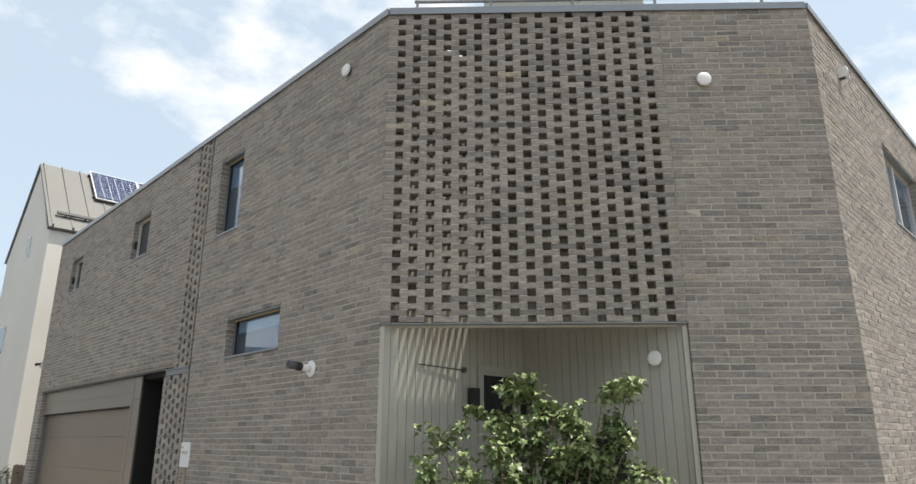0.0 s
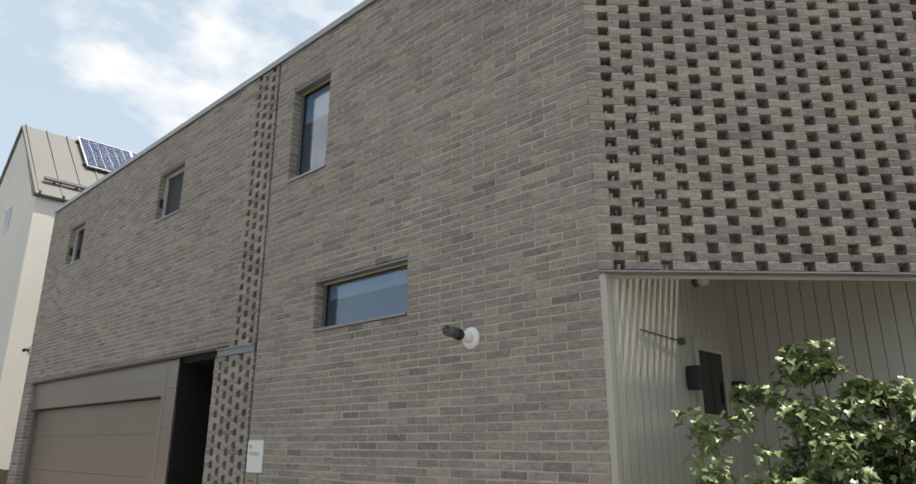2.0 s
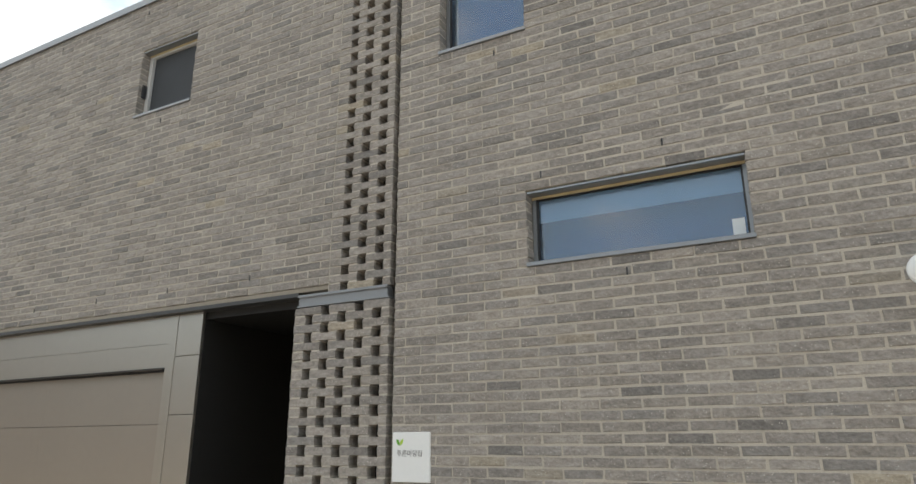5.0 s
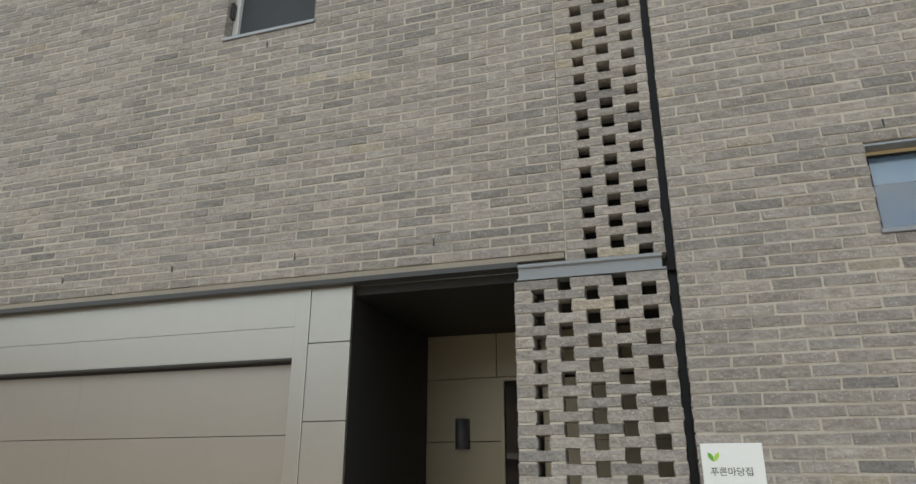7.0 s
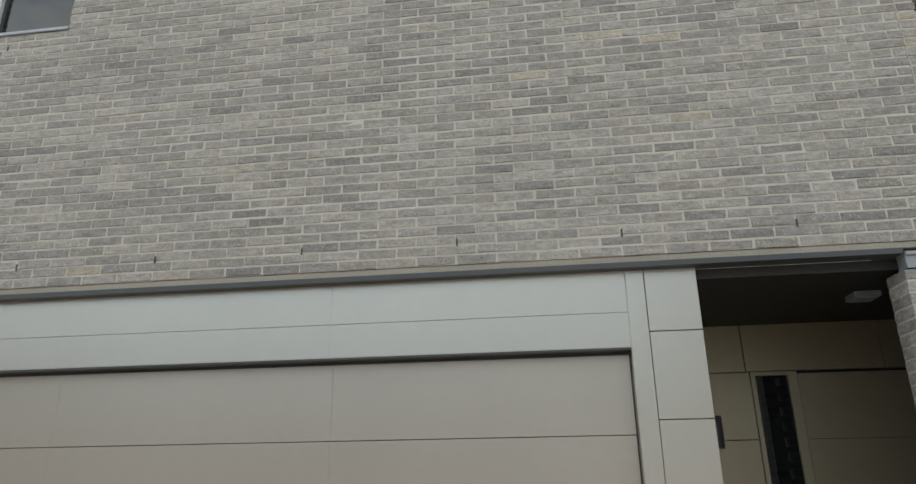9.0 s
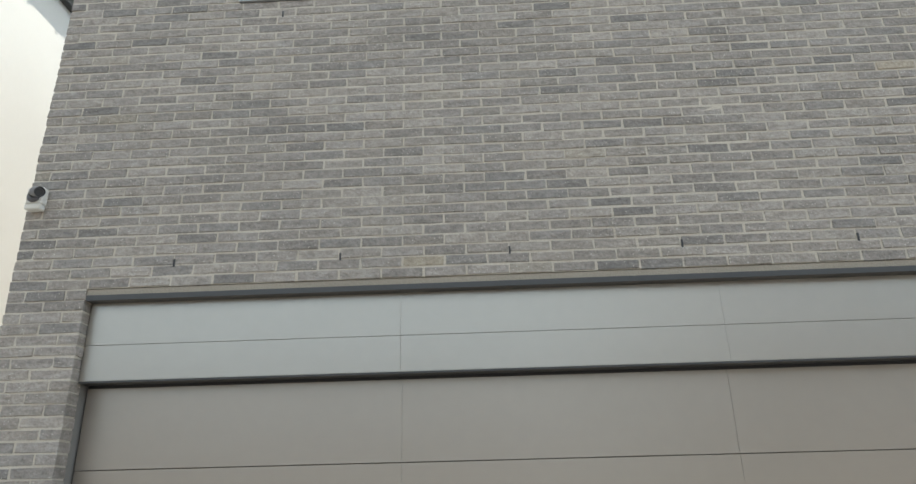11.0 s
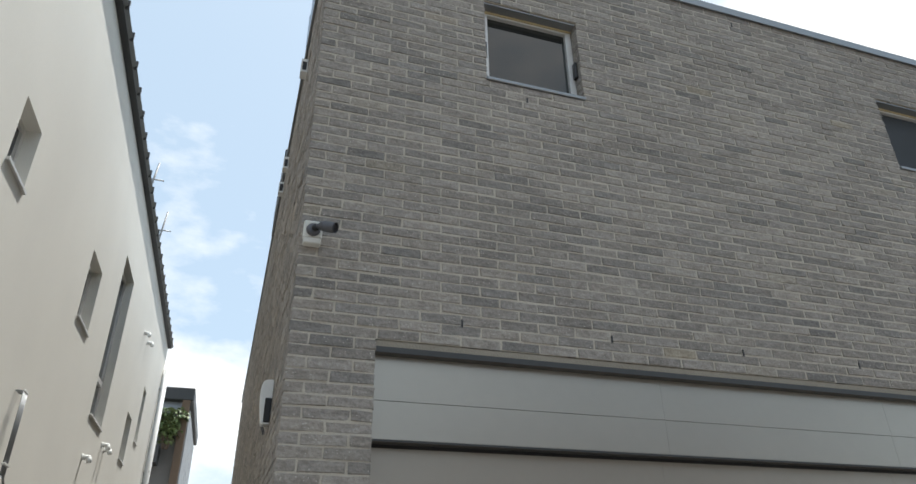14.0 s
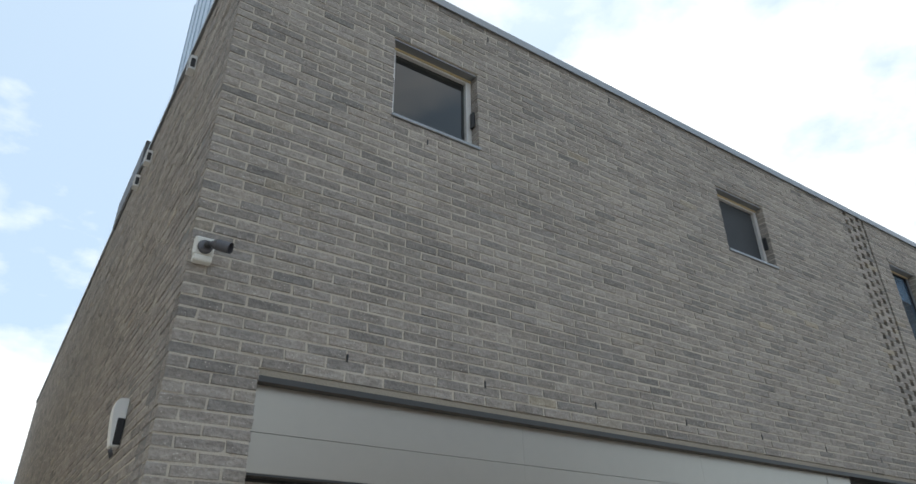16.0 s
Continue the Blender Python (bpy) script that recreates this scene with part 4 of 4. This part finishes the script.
part("pipe", tube((NX + 0.08, 17.0, 0.0), (NX + 0.08, 17.0, 6.45), 0.07, 0.07, 14), WHITE, dp)
for z in (2.0, 4.2, 6.0):
    part("clip", box(NX, NX + 0.14, 16.94, 17.06, z, z + 0.04), ALU, dp)
ant = thing("antenna_mast", "thin metal masts at the eave", "mast")
for y, h in ((10.6, 0.9), (12.6, 1.1)):
    part("mast", tube((NX - 0.1, y, 7.1), (NX + 0.0, y, 7.1 + h), 0.02, 0.015, 8), STEEL, ant)
    part("crossbar", tube((NX - 0.2, y, 7.15 + h * 0.6), (NX + 0.12, y, 7.15 + h * 0.6), 0.012, 0.012, 6), STEEL, ant)

# ---- far end of the alley ----
fh = thing("far_house", "dark roofed house with a planted balcony at the alley's end", "house")
part("wall", box(-22.0, -18.2, 26.0, 34.0, 0.0, 7.6), BACKING, fh)
part("roof", box(-22.1, -18.1, 25.8, 34.2, 7.9, 8.35, bevel=0.03), DARK_STEEL, fh)
part("upper_wall", box(-21.9, -18.3, 26.1, 33.9, 7.6, 7.9), COPING, fh)
part("balcony", box(-20.3, -18.9, 25.2, 26.0, 5.7, 6.3, bevel=0.02), DARK_STEEL, fh)
part("post", box(-18.45, -18.2, 25.75, 26.0, 0.0, 7.9), BARK, fh)
for k in range(18):
    part("cladding_board", box(-18.2, -18.16, 26.0 + 0.4 * k, 26.36 + 0.4 * k, 0.0, 7.6), STEEL, fh)
fence = thing("timber_fence", "low weathered timber gate between the houses", "fence")
for k in range(9):
    part("board", box(-18.35 + 0.195 * k, -18.17 + 0.195 * k, 4.0, 4.03, 0.0, 1.50 + 0.02 * (k % 2)), BARK, fence)
part("post", box(-16.72, -16.60, 3.95, 4.07, 0.0, 1.6, bevel=0.006), BARK, fence)


# ---- plants ----
def leaf_mesh(size, seed):
    """A lobed leaf, folded along its midrib and drooping."""
    r = random.Random(seed)
    half = [(0.0, 0.04), (0.20, 0.0), (0.50, 0.16), (0.29, 0.30), (0.56, 0.56), (0.23, 0.58), (0.15, 0.80), (0.0, 1.0)]
    vs, fs = [], []
    for x, y in half:
        for s in (-1, 0, 1):
            w = x * (1 + r.uniform(-0.12, 0.12))
            vs.append((s * w * size, y * size, (abs(s) * w * 0.35 - 0.45 * y * y + r.uniform(-0.02, 0.02)) * size))
    for i in range(len(half) - 1):
        for k in (0, 1):
            a = 3 * i + k
            fs.append((a, a + 1, a + 4, a + 3))
    return vs, fs


def shrub(name, label, base, height, spread, leaves, seed, singles, size, z_low=0.4, ends=None):
    r = random.Random(seed)
    sh = thing(name, label, "shrub", pose(*base))
    tips = []
    count = len(ends) if ends else 13
    for k in range(count):
        a = 2 * math.pi * k / count + r.uniform(-0.2, 0.2)
        rad = spread * r.uniform(0.35, 1.0)
        top = Vector((rad * math.cos(a), rad * math.sin(a), height * r.uniform(0.72, 1.0)))
        if ends:
            top = Vector(ends[k]) - Vector(base) - Vector((0, 0, 0.11))
            a = math.atan2(top.y, top.x)
        bm = bmesh.new()
        p0 = Vector((0.08 * math.cos(a), 0.08 * math.sin(a), 0))
        p1 = p0.lerp(top, 0.45) + Vector((r.uniform(-0.06, 0.06), r.uniform(-0.06, 0.06), 0.18))
        pts = [p0.lerp(p1, t) * (1 - t) + p1.lerp(top, t) * t for t in [i / 5 for i in range(6)]]
        for i in range(5):
            add_tube(bm, pts[i], pts[i + 1], 0.014 - 0.002 * i, 0.012 - 0.002 * i, 7, caps=False)
        for i in range(1, 6):
            tips.append((pts[i], pts[i] - pts[i - 1]))
            if i > 1:
                for _ in range(3):
                    q = pts[i] + Vector((r.uniform(-1, 1), r.uniform(-1, 1), r.uniform(-0.3, 0.9))).normalized() * r.uniform(0.10, 0.24)
                    add_tube(bm, pts[i], q, 0.005, 0.003, 5, caps=False)
                    tips += [(q, q - pts[i]), (pts[i].lerp(q, 0.6), q - pts[i])]
        part("branch", bm, BARK, sh)
    tips = [t for t in tips if t[0].z > z_low]
    meshes = []
    for k in range(8):
        vs, fs = leaf_mesh(size * r.uniform(0.75, 1.2), seed * 10 + k)
        me = bpy.data.meshes.new("leaf")
        me.from_pydata(vs, [], fs)
        me.materials.append(LEAF)
        for p in me.polygons:
            p.use_smooth = True
        meshes.append(me)
    avs, afs = [], []
    for k in range(leaves):
        p, d = r.choice(tips)
        at = p + Vector((r.uniform(-1, 1), r.uniform(-1, 1), r.uniform(-0.8, 0.8))) * 0.07
        m = Matrix.LocRotScale(at, Euler((r.uniform(-0.7, 0.5), r.uniform(-0.5, 0.5), r.uniform(0, 6.28))), Vector.Fill(3, r.uniform(0.7, 1.15)))
        if k < singles:
            ob = bpy.data.objects.new("leaf", r.choice(meshes))
            scene.collection.objects.link(ob)
            ob.parent, ob.matrix_local = sh, m
        else:
            vs, fs = leaf_mesh(size, seed * 1000 + k)
            n0 = len(avs)
            avs += [tuple(m @ Vector(v)) for v in vs]
            afs += [tuple(i + n0 for i in f) for f in fs]
    me = bpy.data.meshes.new("foliage")
    me.from_pydata(avs, [], afs)
    me.materials.append(LEAF)
    for p in me.polygons:
        p.use_smooth = True
    ob = new("foliage", me)
    ob.parent = sh
    tagged(ob, kind="stuff")


STEMS = [(-4.22, 4.15, 2.08), (-4.12, 3.88, 1.78), (-3.92, 4.5, 2.32), (-3.86, 4.45, 2.15), (-3.74, 4.70, 2.49), (-3.80, 4.62, 2.50), (-3.62, 4.72, 2.30), (-3.55, 4.15, 1.98), (-3.45, 4.80, 2.30),
         (-3.05, 4.80, 2.43), (-2.98, 5.05, 2.48), (-3.12, 5.0, 2.20), (-2.95, 4.95, 2.12), (-2.85, 4.9, 1.85), (-3.25, 4.55, 1.95), (-3.35, 4.3, 1.75), (-3.9, 4.1, 1.80), (-3.65, 4.4, 2.12), (-3.3, 4.7, 2.2), (-3.4, 4.6, 2.28), (-3.5, 4.5, 2.05), (-3.15, 4.6, 2.0)]
shrub("shrub", "leafy green shrub with lobed leaves in front of the porch", (-3.48, 4.50, 0.0), 2.42, 0.98, 9000, 3, 290, 0.060, 1.0, STEMS)
shrub("balcony_plant", "hanging green plant on the far balcony", (-18.75, 25.6, 6.2), 1.3, 0.5, 500, 5, 60, 0.16, 0.0)
shrub("fence_plant", "low green plant by the timber gate", (-17.3, 3.6, 0.0), 1.42, 0.3, 260, 8, 40, 0.07)


# ---- across the street ----
APT = mat("apartment_brick", (0.13, 0.098, 0.075), 0.9, 0, 0.15, 20, 0.1, 0.5, 0.2)


def apartment(m, label, storeys, bays):
    """A plain apartment block with floor bands and windows."""
    a = thing("apartment_building", label, "building", m, group="buildings across the street")
    part("wall", box(0, bays * 3.6, -10.0, 0, 0, storeys * 2.9 + 0.8), APT, a)
    part("roof", box(-0.3, bays * 3.6 + 0.3, -10.3, 0.3, storeys * 2.9 + 0.8, storeys * 2.9 + 1.1), COPING, a)
    for s in range(storeys):
        part("floor_band", box(0, bays * 3.6, 0.002, 0.15, s * 2.9 - 0.1 + 0.12, s * 2.9 + 0.25), PAVE, a)
        for k in range(bays):
            w = part("window", box(k * 3.6 + 0.7, k * 3.6 + 2.9, 0.002, 0.06, s * 2.9 + 0.9, s * 2.9 + 2.4), DARK_GLASS, a)
            part("window_frame", box(k * 3.6 + 1.76, k * 3.6 + 1.84, 0.06, 0.1, s * 2.9 + 0.9, s * 2.9 + 2.4), WHITE, w)
            part("rail", box(k * 3.6 + 0.6, k * 3.6 + 3.0, 0.35, 0.4, s * 2.9 + 1.25, s * 2.9 + 1.32), WHITE, w)


apartment(pose(-42, -24, 0), "brown brick apartment block with pale floor bands", 2, 9)
apartment(pose(-4, -27, 0), "brown brick apartment block with white window rails", 4, 7)
# unseen block, added so the garage panels mirror something dark at a slant
apartment(pose(-36, 0, 0, 0, 0, -80), "unseen brown brick block added to darken the garage panels' reflections", 2, 6)

lay_bricks()
